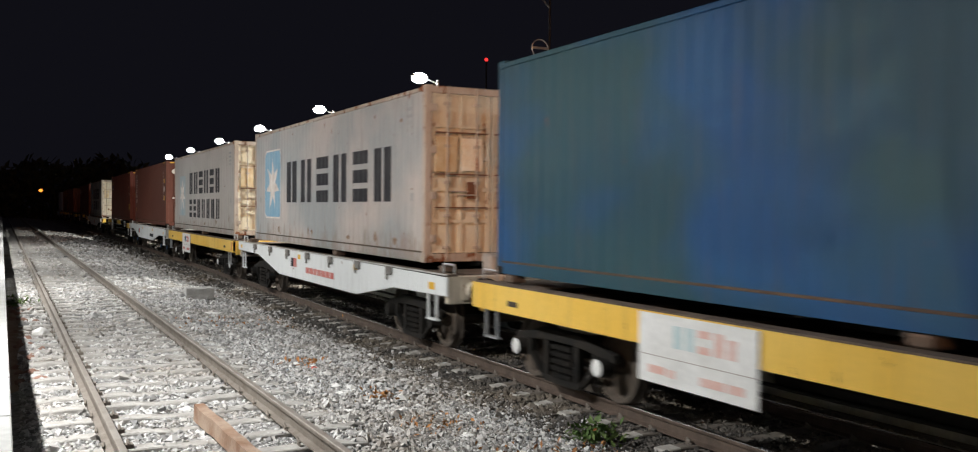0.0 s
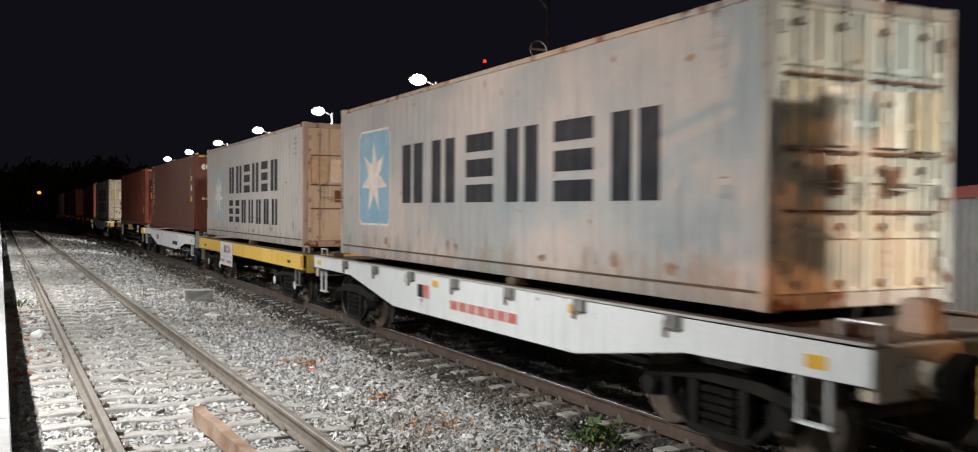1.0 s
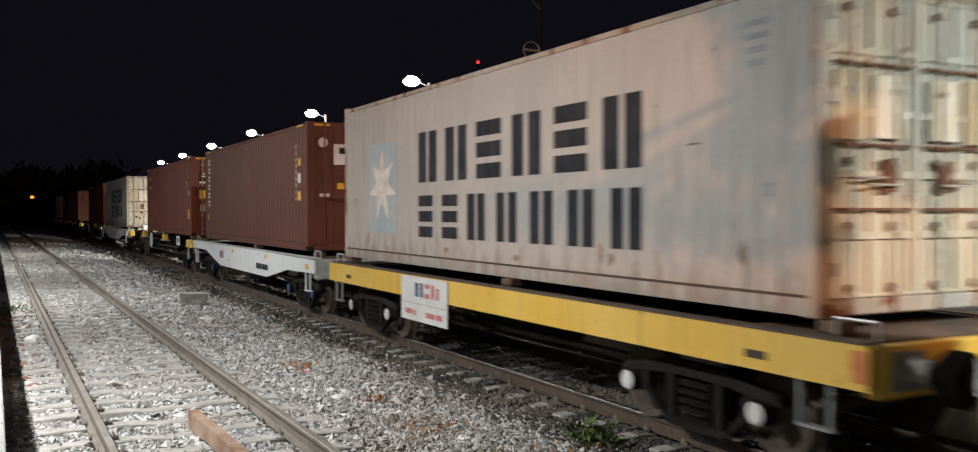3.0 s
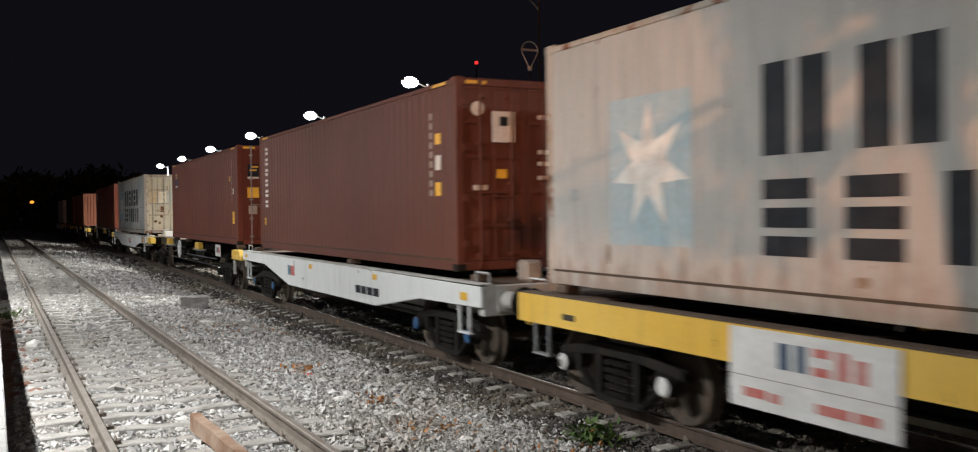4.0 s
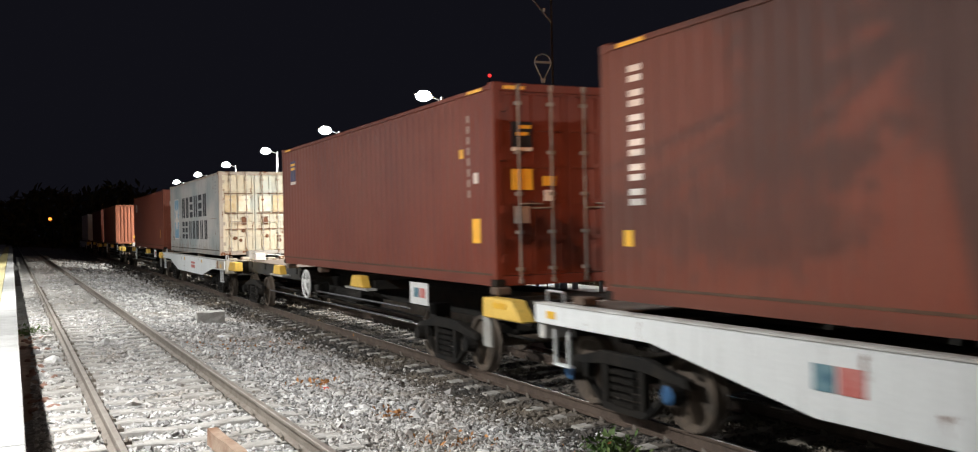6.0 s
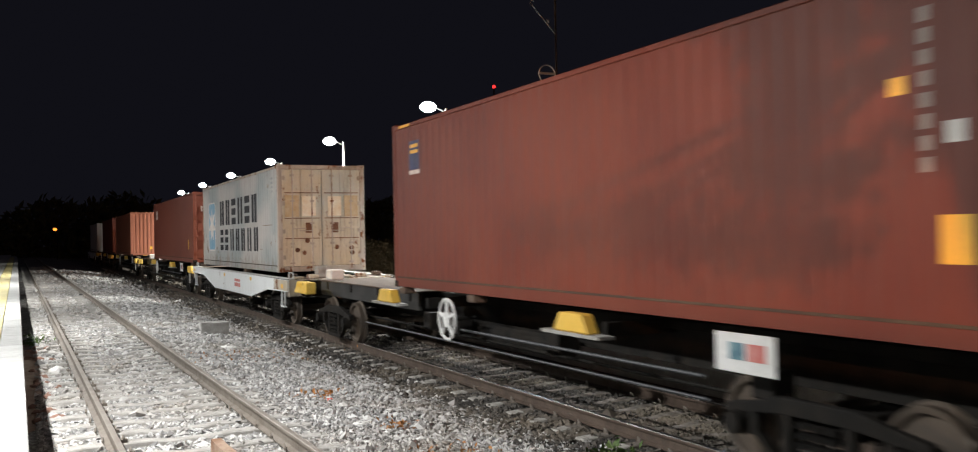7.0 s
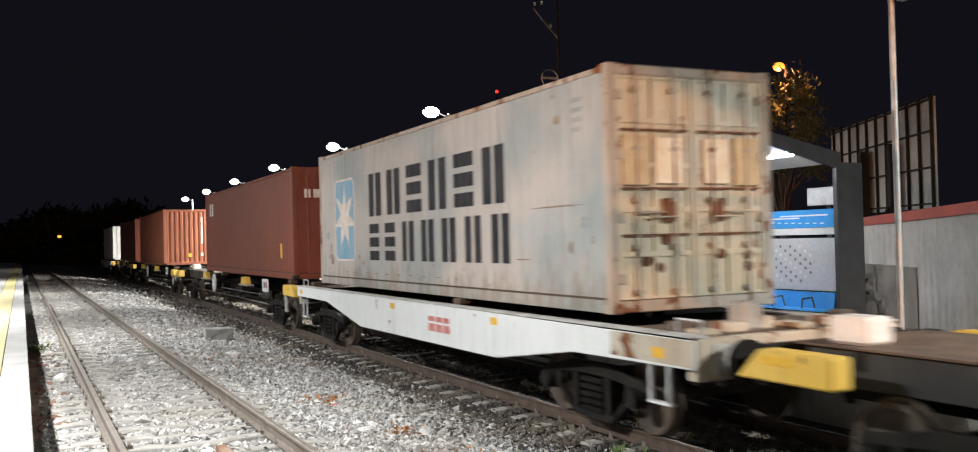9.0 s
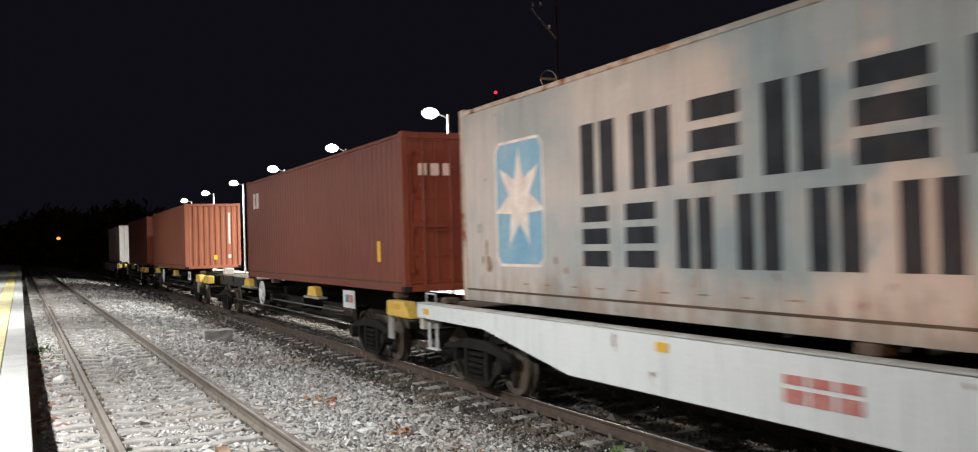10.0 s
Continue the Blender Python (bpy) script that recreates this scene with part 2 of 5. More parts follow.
def stone_material(name, dark, light):
    m, nt, b = nodes_of(name)
    g = nt.nodes.new("ShaderNodeNewGeometry")
    c = ramp(nt, g.outputs["Random Per Island"], 0.0, 1.0, rgba(dark), rgba(light))
    tan = nt.nodes.new("ShaderNodeMath")
    tan.operation = "FRACT"
    mul = nt.nodes.new("ShaderNodeMath")
    mul.operation = "MULTIPLY"
    mul.inputs[1].default_value = 37.0
    nt.links.new(g.outputs["Random Per Island"], mul.inputs[0])
    nt.links.new(mul.outputs[0], tan.inputs[0])
    co = coords(nt)
    c = mix(nt, ramp(nt, tan.outputs[0], 0.72, 0.98, (0, 0, 0, 1), (0.5, 0.5, 0.5, 1)), c, rgba((0.27, 0.235, 0.20)))
    c = mix(nt, ramp(nt, noise_node(nt, co, 0.45, 4), 0.48, 0.70, (0, 0, 0, 1), (0.6, 0.6, 0.6, 1)), c, rgba((0.29, 0.235, 0.175)))
    nt.links.new(c, b.inputs["Base Color"])
    b.inputs["Roughness"].default_value = 0.85
    bumped(nt, b, noise_node(nt, co, 60, 3), 0.3, 0.01)
    return m


M_BALLAST = ballast_material()
M_STONE = stone_material("crushed_stone", (0.18, 0.177, 0.174), (0.68, 0.672, 0.66))
# oily stone with the shade under the train put into its colour
M_STONE_OILY_SHADE = stone_material("oily_shaded_stone", (0.022, 0.020, 0.018), (0.105, 0.095, 0.086))
xs = [-300, -60, -10, -0.2] + list(np.linspace(0, 8.8, 45)) + [9.4, 12, 30, 80, 300]
ys = [-200, -40] + list(np.linspace(-15, 90, 106)) + [110, 140, 200, 300, 600]
gv = [(x + (SKEW * y if -1 < x < 4 else 0), y, ground_height(x + (SKEW * y if -1 < x < 4 else 0), y) + (0.012 * math.sin(5.1 * y + 3 * x) + 0.015 * noise.noise((x * 1.3, y * 1.1, 0)) if 0 < x < 8.8 else 0)) for y in ys for x in xs]
nx = len(xs)
gf = [(j * nx + i, j * nx + i + 1, (j + 1) * nx + i + 1, (j + 1) * nx + i) for j in range(len(ys) - 1) for i in range(nx - 1)]
me = bpy.data.meshes.new("ground")
me.from_pydata(gv, [], gf)
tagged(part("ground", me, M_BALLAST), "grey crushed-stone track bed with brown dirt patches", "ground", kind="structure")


# ---- tracks ----
RAIL_PROFILE = [(-0.07, 0), (0.07, 0), (0.07, 0.012), (0.012, 0.03), (0.010, 0.115), (0.034, 0.125), (0.035, 0.152), (0.028, 0.16),
                (-0.028, 0.16), (-0.035, 0.152), (-0.034, 0.125), (-0.010, 0.115), (-0.012, 0.03), (-0.07, 0.012)]


def rail(parent, x, skew, top, head, side, y0=-30.0, y1=240.0):
    bm = bmesh.new()
    prism(bm, RAIL_PROFILE, "y", y0, y1)
    for v in bm.verts:
        v.co.x += x + skew * v.co.y
        v.co.z += top - 0.16
    r = part("rail", bm, side, parent)
    bm = bmesh.new()
    prism(bm, [(-0.03, 0.158), (0.03, 0.158), (0.026, 0.164), (-0.026, 0.164)], "y", y0, y1)
    for v in bm.verts:
        v.co.x += x + skew * v.co.y
        v.co.z += top - 0.16
    part("running_surface", bm, head, r)


def sleeper_mesh():
    bm = bmesh.new()
    prism(bm, [(-0.12, -0.12), (0.12, -0.12), (0.095, 0.0), (-0.095, 0.0)], "x", -1.32, 1.32)
    bmesh.ops.subdivide_edges(bm, edges=[e for e in bm.edges if abs(e.verts[0].co.x - e.verts[1].co.x) > 1], cuts=11)
    for v in bm.verts:
        if abs(v.co.x) < 0.4:
            v.co.z -= 0.025
        elif abs(v.co.x) > 1.2:
            v.co.z -= 0.01
    return finish(bm, "sleeper", 0.012)


def clip_mesh():
    bm = bmesh.new()
    for s in (-1, 1):
        box(bm, s * 0.075 - 0.02, s * 0.075 + 0.045 * s + 0.02, -0.05, 0.05, 0.0, 0.035)
        rod(bm, (s * 0.10, -0.03, 0.03), (s * 0.10, 0.03, 0.06), 0.014, 6)
    return finish(bm, "rail_clip")


SLEEPER, CLIP = sleeper_mesh(), clip_mesh()
SLEEPER.materials.append(M_SLEEPER)
CLIP.materials.append(M_STEEL)
SLEEPER_DIRTY = SLEEPER.copy()
SLEEPER_DIRTY.materials[0] = plain("dirty_sleeper", (0.20, 0.175, 0.15), 0.9, 0, (0.11, 0.09, 0.075), 3, 0.35)
SLEEPER_DIRTY.materials.append(plain("pale_sleeper_end", (0.48, 0.46, 0.43), 0.9, 0, (0.26, 0.24, 0.21), 3, 0.35))
# only the outer ends are pale, the rest stays dark
for f in SLEEPER_DIRTY.polygons:
    f.material_index = int(abs(f.center.x) > 1.15)
M_RAIL_DARK = plain("dark_rail_side", (0.115, 0.082, 0.062), 0.75, 0.1, (0.065, 0.045, 0.034), 5, 0.3)


def track(name, x0, skew, top, head, label, step, y0, count, sleeper=None, side=None, half=0.838):
    t = tagged(new(name), label, "railway track", kind="structure")
    for s in (-1, 1):
        rail(t, x0 + s * half, skew, top, head, side or M_STEEL)
    for i in range(count):
        y = y0 + step * i
        o = new("sleeper", sleeper or SLEEPER)
        o.parent = t
        o.matrix_basis = pose(x0 + skew * y + random.uniform(-0.03, 0.03), y + random.uniform(-0.02, 0.02), top - 0.163 + random.uniform(-0.012, 0.006), 0, random.uniform(-0.4, 0.4), -math.degrees(skew) + random.uniform(-0.6, 0.6))
        if i < 60:
            for s in (-1, 1):
                c = new("rail_clip", CLIP)
                c.parent = o
                c.matrix_basis = pose(s * half, 0, 0)
    return t


track("track_near", 1.648, SKEW, RAIL_NEAR, M_HEAD, "empty railway track with worn rails on concrete sleepers", 0.63, 3.0, 150, half=0.794)
track("track_far", TRACK_X, 0.0, RAIL_FAR, M_HEAD_RUN, "railway track with polished rails on dirty concrete sleepers", 0.63, 2.0, 150, SLEEPER_DIRTY, M_RAIL_DARK)


# ---- platforms ----
def platform_near():
    p = tagged(new("platform_near"), "concrete platform with pale edge blocks and yellow tactile strip", "platform", kind="structure")
    def strip(name, u0, u1, z0, z1, material, y0=-30, y1=150, label=""):
        bm = bmesh.new()
        box(bm, u0, u1, y0, y1, z0, z1)
        for v in bm.verts:
            v.co.x += SKEW * v.co.y
        part(name, bm, material, p, label, 0.008)
    strip("platform_wall", -0.6, -0.02, -0.3, PLAT_NEAR - 0.16, M_CONC)
    strip("paving", -9.0, -0.68, PLAT_NEAR - 0.3, PLAT_NEAR - 0.004, M_PLATFORM)
    y = -4.0
    while y < 120:
        n = 1.6
        strip("edge_block", -0.24, 0.06, PLAT_NEAR - 0.15, PLAT_NEAR, M_EDGE, y + 0.006, y + n - 0.006)
        strip("tactile_tile", -0.66, -0.25, PLAT_NEAR - 0.15, PLAT_NEAR + 0.003, M_YELLOW_TILE, y + 0.004, y + n - 0.004)
        y += n


platform_near()
# unseen wall, added so its top edge keeps orange light off the sills
boxed_wall = boxed("light_cut_wall", (-5.8, -5.5, -30, 9.0, PLAT_NEAR - 0.3, 5.99), plain("wall_render", (0.36, 0.35, 0.33), 0.9, 0, (0.28, 0.27, 0.25), 0.8, 0.2))
tagged(boxed_wall, "unseen plain wall added to cut off the orange light", "wall", kind="structure")
pf = tagged(new("platform_far"), "concrete platform on the other side of the train", "platform", kind="structure")
boxed("platform_wall", (8.98, 9.3, -30, 150, -0.4, PLAT_FAR - 0.12), M_CONC, pf)
boxed("edge_block", (8.90, 9.3, -30, 150, PLAT_FAR - 0.115, PLAT_FAR), M_EDGE, pf, bevel=0.01)
boxed("tactile_tile", (9.305, 9.72, -30, 150, PLAT_FAR - 0.11, PLAT_FAR + 0.004), M_YELLOW_TILE, pf)
boxed("paving", (9.725, 13.6, -30, 150, PLAT_FAR - 0.3, PLAT_FAR), M_PLATFORM, pf)


# ---- lamp posts ----
def lamp_post(x, y, base, top, side):
    """side: towards which x the arm reaches."""
    t = thing("street_lamp", pose(x, y, base), "grey steel lamp post with a white glowing lamp head", "street lamp", "platform lamps")
    h = top - base
    bm = bmesh.new()
    rod(bm, (0, 0, 0), (0, 0, h), 0.075, 12, 0.05)
    box(bm, -0.14, 0.14, -0.14, 0.14, 0, 0.02)
    part("post", bm, M_GALV, t)
    bm = bmesh.new()
    rod(bm, (0, 0, h - 0.12), (side * 0.42, 0, h + 0.03), 0.028, 8)
    part("arm", bm, M_GALV, t)
    bm = bmesh.new()
    bmesh.ops.create_uvsphere(bm, u_segments=20, v_segments=10, radius=0.5, matrix=Matrix.Translation((side * 0.62, 0, h + 0.08)) @ Matrix.Diagonal((0.62, 0.36, 0.12, 1)))
    head = part("lamp_head", bm, M_GALV, t)
    # lens bulges past the head: the glare is put into its shape
    bm = bmesh.new()
    bmesh.ops.create_uvsphere(bm, u_segments=20, v_segments=10, radius=0.5, matrix=Matrix.Translation((side * 0.62, 0, h + 0.02)) @ Matrix.Diagonal((0.54, 0.44, 0.34, 1)))
    part("lens", bm, M_LAMP, head, "glowing white lens, oversized for its glare")
    return t


for x, y in FAR_LAMPS:
    lamp_post(x + 0.62, y, PLAT_FAR, 6.42, -1)
for x, y in NEAR_LAMPS:
    lamp_post(x - 0.62, y, PLAT_NEAR, 6.68, 1)


# ---- the train ----
def along(t):
    """Metres that the train has come by t seconds, counted from 1 s."""
    return 0.0015 * t ** 3 - 0.0095 * t ** 2 + 7.850 * t - 7.842


def corrugation(y, length):
    if y < 0.22 or y > length - 0.22:
        return 0.0
    u = (y - 0.22) % 0.278
    return 0.009 * min(1.0, max(0.0, (u - 0.05) / 0.055), max(0.0, (0.26 - u) / 0.055))


def breaks(length):
    out, k = [0.0, 0.2199], 0
    while 0.22 + 0.278 * k < length - 0.22:
        for d in (0.05, 0.105, 0.205, 0.26):
            out.append(0.22 + 0.278 * k + d)
        k += 1
    return sorted(b for b in out if b < length - 0.22) + [length - 0.2199, length]


SIDE = 1.205          # half width over the side sheets
HIGH = 2.92


def side_decal(parent, name, outline, length, material, proud=0.003, label=""):
    """A painted shape on the corrugated side that faces the camera; outline in metres along and up."""
    bm = bmesh.new()
    bm.faces.new([bm.verts.new((0, y, z)) for y, z in outline])
    lo, hi = min(p[0] for p in outline), max(p[0] for p in outline)
    for b in breaks(length):
        if lo < b < hi:
            bmesh.ops.bisect_plane(bm, geom=bm.verts[:] + bm.edges[:] + bm.faces[:], plane_co=(0, b, 0), plane_no=(0, 1, 0))
    for v in bm.verts:
        v.co.x = -SIDE - proud + corrugation(v.co.y, length)
    bmesh.ops.triangulate(bm, faces=bm.faces[:])
    return part(name, bm, material, parent, label)


def cut_rect(y0, y1, z0, z1, c=0.1):
    """A rectangle with cut corners."""
    return [(y0 + c, z0), (y1 - c, z0), (y1, z0 + c), (y1, z1 - c), (y1 - c, z1), (y0 + c, z1), (y0, z1 - c), (y0, z0 + c)]


def rect(y0, y1, z0, z1):
    return [(y0, z0), (y1, z0), (y1, z1), (y0, z1)]


def star(cy, cz, r, n=7, inner=0.42, squash=1.0):
    return [(cy + squash * (r if i % 2 == 0 else r * inner) * math.sin(math.pi * i / n), cz + (r if i % 2 == 0 else r * inner) * math.cos(math.pi * i / n)) for i in range(2 * n)]


def word_bars(parent, y_start, y_end, z0, z1, kinds, length, material, fill=0.70):
    """A row of plain bars in place of a name, upright pairs (u) or lying triples (l); y_start is its far end."""
    count = len(kinds)
    pitch = (y_start - y_end + (1 - fill) * (y_start - y_end) / count) / count
    h, w = z1 - z0, pitch * fill
    for i, kind in enumerate(kinds):
        a = y_start - pitch * i
        if kind == "u":
            shapes = [rect(a - 0.42 * w, a, z0, z1), rect(a - w, a - 0.58 * w, z0, z1)]
        else:
            shapes = [rect(a - w, a, z0 + k * h, z0 + (k + 0.26) * h) for k in (0.0, 0.37, 0.74)]
        for shape in shapes:
            side_decal(parent, "lettering_bar", shape, length, material)


def container(y0, length, colour, label, frame_mat=None, door_mat=None, front="doors", bars=None):
    t = thing("shipping_container", pose(TRACK_X, y0 - along(0), 1.41), label, "shipping container", "containers on the train")
    frame_mat, door_mat = frame_mat or colour, door_mat or colour
    for s in (-1, 1):
        bm = bmesh.new()
        bs = breaks(length)
        low = [bm.verts.new((s * (SIDE - corrugation(b, length)), b, 0.15)) for b in bs]
        high = [bm.verts.new((s * (SIDE - corrugation(b, length)), b, HIGH - 0.09)) for b in bs]
        for i in range(len(bs) - 1):
            bm.faces.new((low[i], low[i + 1], high[i + 1], high[i]))
        part("side_panel", bm, colour, t)
        boxed("top_rail", (s * 1.155, s * 1.219, 0.1, length - 0.1, HIGH - 0.10, HIGH - 0.03), frame_mat, t, bevel=0.01)
        bm = bmesh.new()
        prism(bm, [(s * 1.219, 0.16), (s * 1.219, 0.012), (s * 1.14, 0.012), (s * 1.14, 0.03), (s * 1.205, 0.03), (s * 1.205, 0.16)], "y", 0.12, length - 0.12)
        part("bottom_rail", bm, colour, t)
        # dark strip drawn as the shadow line above the bottom rail
        boxed("rail_shadow_line", (min(s * 1.19, s * 1.208), max(s * 1.19, s * 1.208), 0.121, length - 0.121, 0.161, 0.188), M_DARK_RECESS, t)
        for y in (0.0, length - 0.12):
            bm = bmesh.new()
            box(bm, min(s * 1.219, s * 1.09), max(s * 1.219, s * 1.09), y, y + 0.12, 0.10, HIGH - 0.10)
            part("corner_post", bm, frame_mat, t, bevel=0.012)
            for z in (0.0, HIGH - 0.118):
                bm = bmesh.new()
                ya = y - 0.003 if y == 0 else y - 0.055
                box(bm, min(s * 1.2225, s * 1.06), max(s * 1.2225, s * 1.06), ya, ya + 0.178, z, z + 0.118)
                part("corner_casting", bm, M_BLACK if frame_mat is colour and z == 0 else frame_mat, t, bevel=0.012)
    # roof with shallow cross ribs, floor
    bm = bmesh.new()
    n = int(length / 0.5)
    for i in range(n):
        a = 0.1 + (length - 0.2) * i / n
        w = (length - 0.2) / n
        box(bm, -1.16, 1.16, a + 0.02, a + w - 0.02, HIGH - 0.06, HIGH - 0.02)
    box(bm, -1.165, 1.165, 0.08, length - 0.08, HIGH - 0.075, HIGH - 0.035)
    part("roof", bm, colour, t)
    boxed("floor", (-1.15, 1.15, 0.1, length - 0.1, 0.10, 0.15), M_BLACK, t)
    bm = bmesh.new()
    for i in range(int(length / 0.6)):
        box(bm, -1.13, 1.13, 0.3 + 0.6 * i, 0.36 + 0.6 * i, 0.02, 0.10)
    part("floor_beams", bm, M_BLACK, t)
    # far end
    bm = bmesh.new()
    ripple(bm, length - 0.02, 1)
    part("end_panel", bm, colour, t)
    boxed("header", (-1.09, 1.09, 0.0, 0.11, HIGH - 0.13, HIGH - 0.012), frame_mat, t, bevel=0.01)
    boxed("end_sill", (-1.09, 1.09, 0.0, 0.11, 0.012, 0.15), frame_mat, t, bevel=0.01)
    if front == "ripple":
        bm = bmesh.new()
        ripple(bm, 0.02, -1)
        part("end_panel", bm, colour, t)
    else:
        for s in (-1, 1):
            door = door_leaf(s, door_mat, t)
            for k, x in enumerate((0.28, 0.82)):
                bm = bmesh.new()
                rod(bm, (s * x, -0.012, 0.08), (s * x, -0.012, HIGH - 0.06), 0.017, 8)
                for z in (0.22, 0.75, 1.3, 1.9, 2.6):
                    box(bm, s * x - 0.05, s * x + 0.05, -0.02, 0.035, z, z + 0.05)
                box(bm, s * x - 0.03, s * x + 0.03, -0.03, 0.03, HIGH - 0.1, HIGH - 0.02)
                box(bm, s * x - 0.03, s * x + 0.03, -0.03, 0.03, 0.04, 0.1)
                part("locking_bar", bm, bars or frame_mat, door)
                bm = bmesh.new()
                rod(bm, (s * x, -0.035, 1.12 + 0.06 * k), (s * (x + (0.36 if k == 0 else -0.36)), -0.035, 1.12 + 0.06 * k), 0.013, 6)
                part("door_handle", bm, bars or frame_mat, door)
            for z in (0.35, 1.05, 1.8, 2.5):
                boxed("hinge", (min(s * 1.12, s * 1.02), max(s * 1.12, s * 1.02), -0.015, 0.02, z, z + 0.11), frame_mat, door)
    return t


def ripple(bm, y, s):
    """Corrugated end sheet."""
    pts = []
    x = -1.09
    while x < 1.08:
        for d, o in ((0.0, 0.0), (0.10, 0.0), (0.145, 0.045), (0.20, 0.045), (0.242, 0.0)):
            if x + d < 1.09:
                pts.append((x + d, y - s * o))
        x += 0.2425
    pts.append((1.09, y))
    lo = [bm.verts.new((p[0], p[1], 0.14)) for p in pts]
    hi = [bm.verts.new((p[0], p[1], HIGH - 0.12)) for p in pts]
    for i in range(len(pts) - 1):
        bm.faces.new((lo[i], lo[i + 1], hi[i + 1], hi[i]))


def door_leaf(s, material, parent):
    """One door: a sheet with raised rails and stiles over it."""
    def leaf(name, x0, x1, y0, y1, z0, z1, over):
        return boxed(name, (min(s * x0, s * x1), max(s * x0, s * x1), y0, y1, z0, z1), material, over)
    a, b = 0.012, 1.085
    door = leaf("door", a, b, 0.055, 0.075, 0.16, HIGH - 0.135, parent)
    for k, z in enumerate(np.linspace(0.16, HIGH - 0.135, 6)):
        leaf("door_rail", a, b, 0.025, 0.0551, z - (0.03 if k else 0), z + (0.03 if k < 5 else 0), door)
    for x0, x1 in ((a, a + 0.06), (b - 0.06, b), (0.52, 0.58)):
        leaf("door_stile", x0, x1, 0.0235, 0.0552, 0.1601, HIGH - 0.1351, door)
    return door


def door_mark(c, name, x0, x1, z0, z1, material, label=""):
    return boxed(name, (x0, x1, -0.004, 0.024, z0, z1), material, c, label)


def top_stripes(c, L):
    """Yellow height-warning patches at the upper corners."""
    for x0, x1 in ((-1.05, -0.70), (0.70, 1.05)):
        boxed("height_mark", (x0, x1, -0.004, 0.001, HIGH - 0.10, HIGH - 0.05), M_YELLOWINK, c)
    for y in (0.35, L - 0.85):
        boxed("height_mark", (-1.2225, -1.2185, y, y + 0.5, HIGH - 0.09, HIGH - 0.045), M_YELLOWINK, c)


def scuffs(c, L, spots):
    """Dark scrapes, dents and drain slots on an old side sheet: each a small ragged patch."""
    rnd = random.Random(int(10 * spots[0][0]))
    for y, z, w, h in spots:
        ring = [(y + 0.5 * w * rnd.uniform(0.6, 1.1) * math.cos(a), z + 0.5 * h * rnd.uniform(0.6, 1.1) * math.sin(a)) for a in [0.7 * i for i in range(9)]]
        side_decal(c, "scuff", ring, L, M_SCUFF, 0.002)


def old_plates(c, L, blisters=()):
    """Pale data plates, a dark vent and faded marks of an old grey box."""
    for s in (-1, 1):
        door_mark(c, "data_plate", s * 0.36 - 0.19, s * 0.36 + 0.19, 1.52, 2.06, M_PLATE)
        door_mark(c, "ochre_panel", s * 0.83 - 0.19, s * 0.83 + 0.19, 1.50, 2.08, M_OCHRE)
        for dx, z in (blisters[:3] if s < 0 else blisters[3:]):
            bm = bmesh.new()
            rod(bm, (s * 0.62 + dx, 0.010, z), (s * 0.62 + dx, 0.056, z), 0.055, 9, 0.07)
            part("rust_blister", bm, M_RUST, c)
        door_mark(c, "stain_plate", s * 0.36 - 0.09, s * 0.36 + 0.09, 1.06, 1.34, M_RUST)
        for z in (2.14, 1.45, 0.90):
            door_mark(c, "seam_bar", s * 0.55 - 0.48, s * 0.55 + 0.48, z, z + 0.022, M_RUST)
    for k in range(4):
        side_decal(c, "faded_text_bar", rect(0.55 + 0.02 * k, 0.95 - 0.03 * k, 2.55 - 0.12 * k, 2.61 - 0.12 * k), L, M_GHOST)
    for y in (0.5, L - 0.7):
        side_decal(c, "vent_cover", rect(y, y + 0.16, 1.02, 1.15), L, M_GHOST, 0.01)


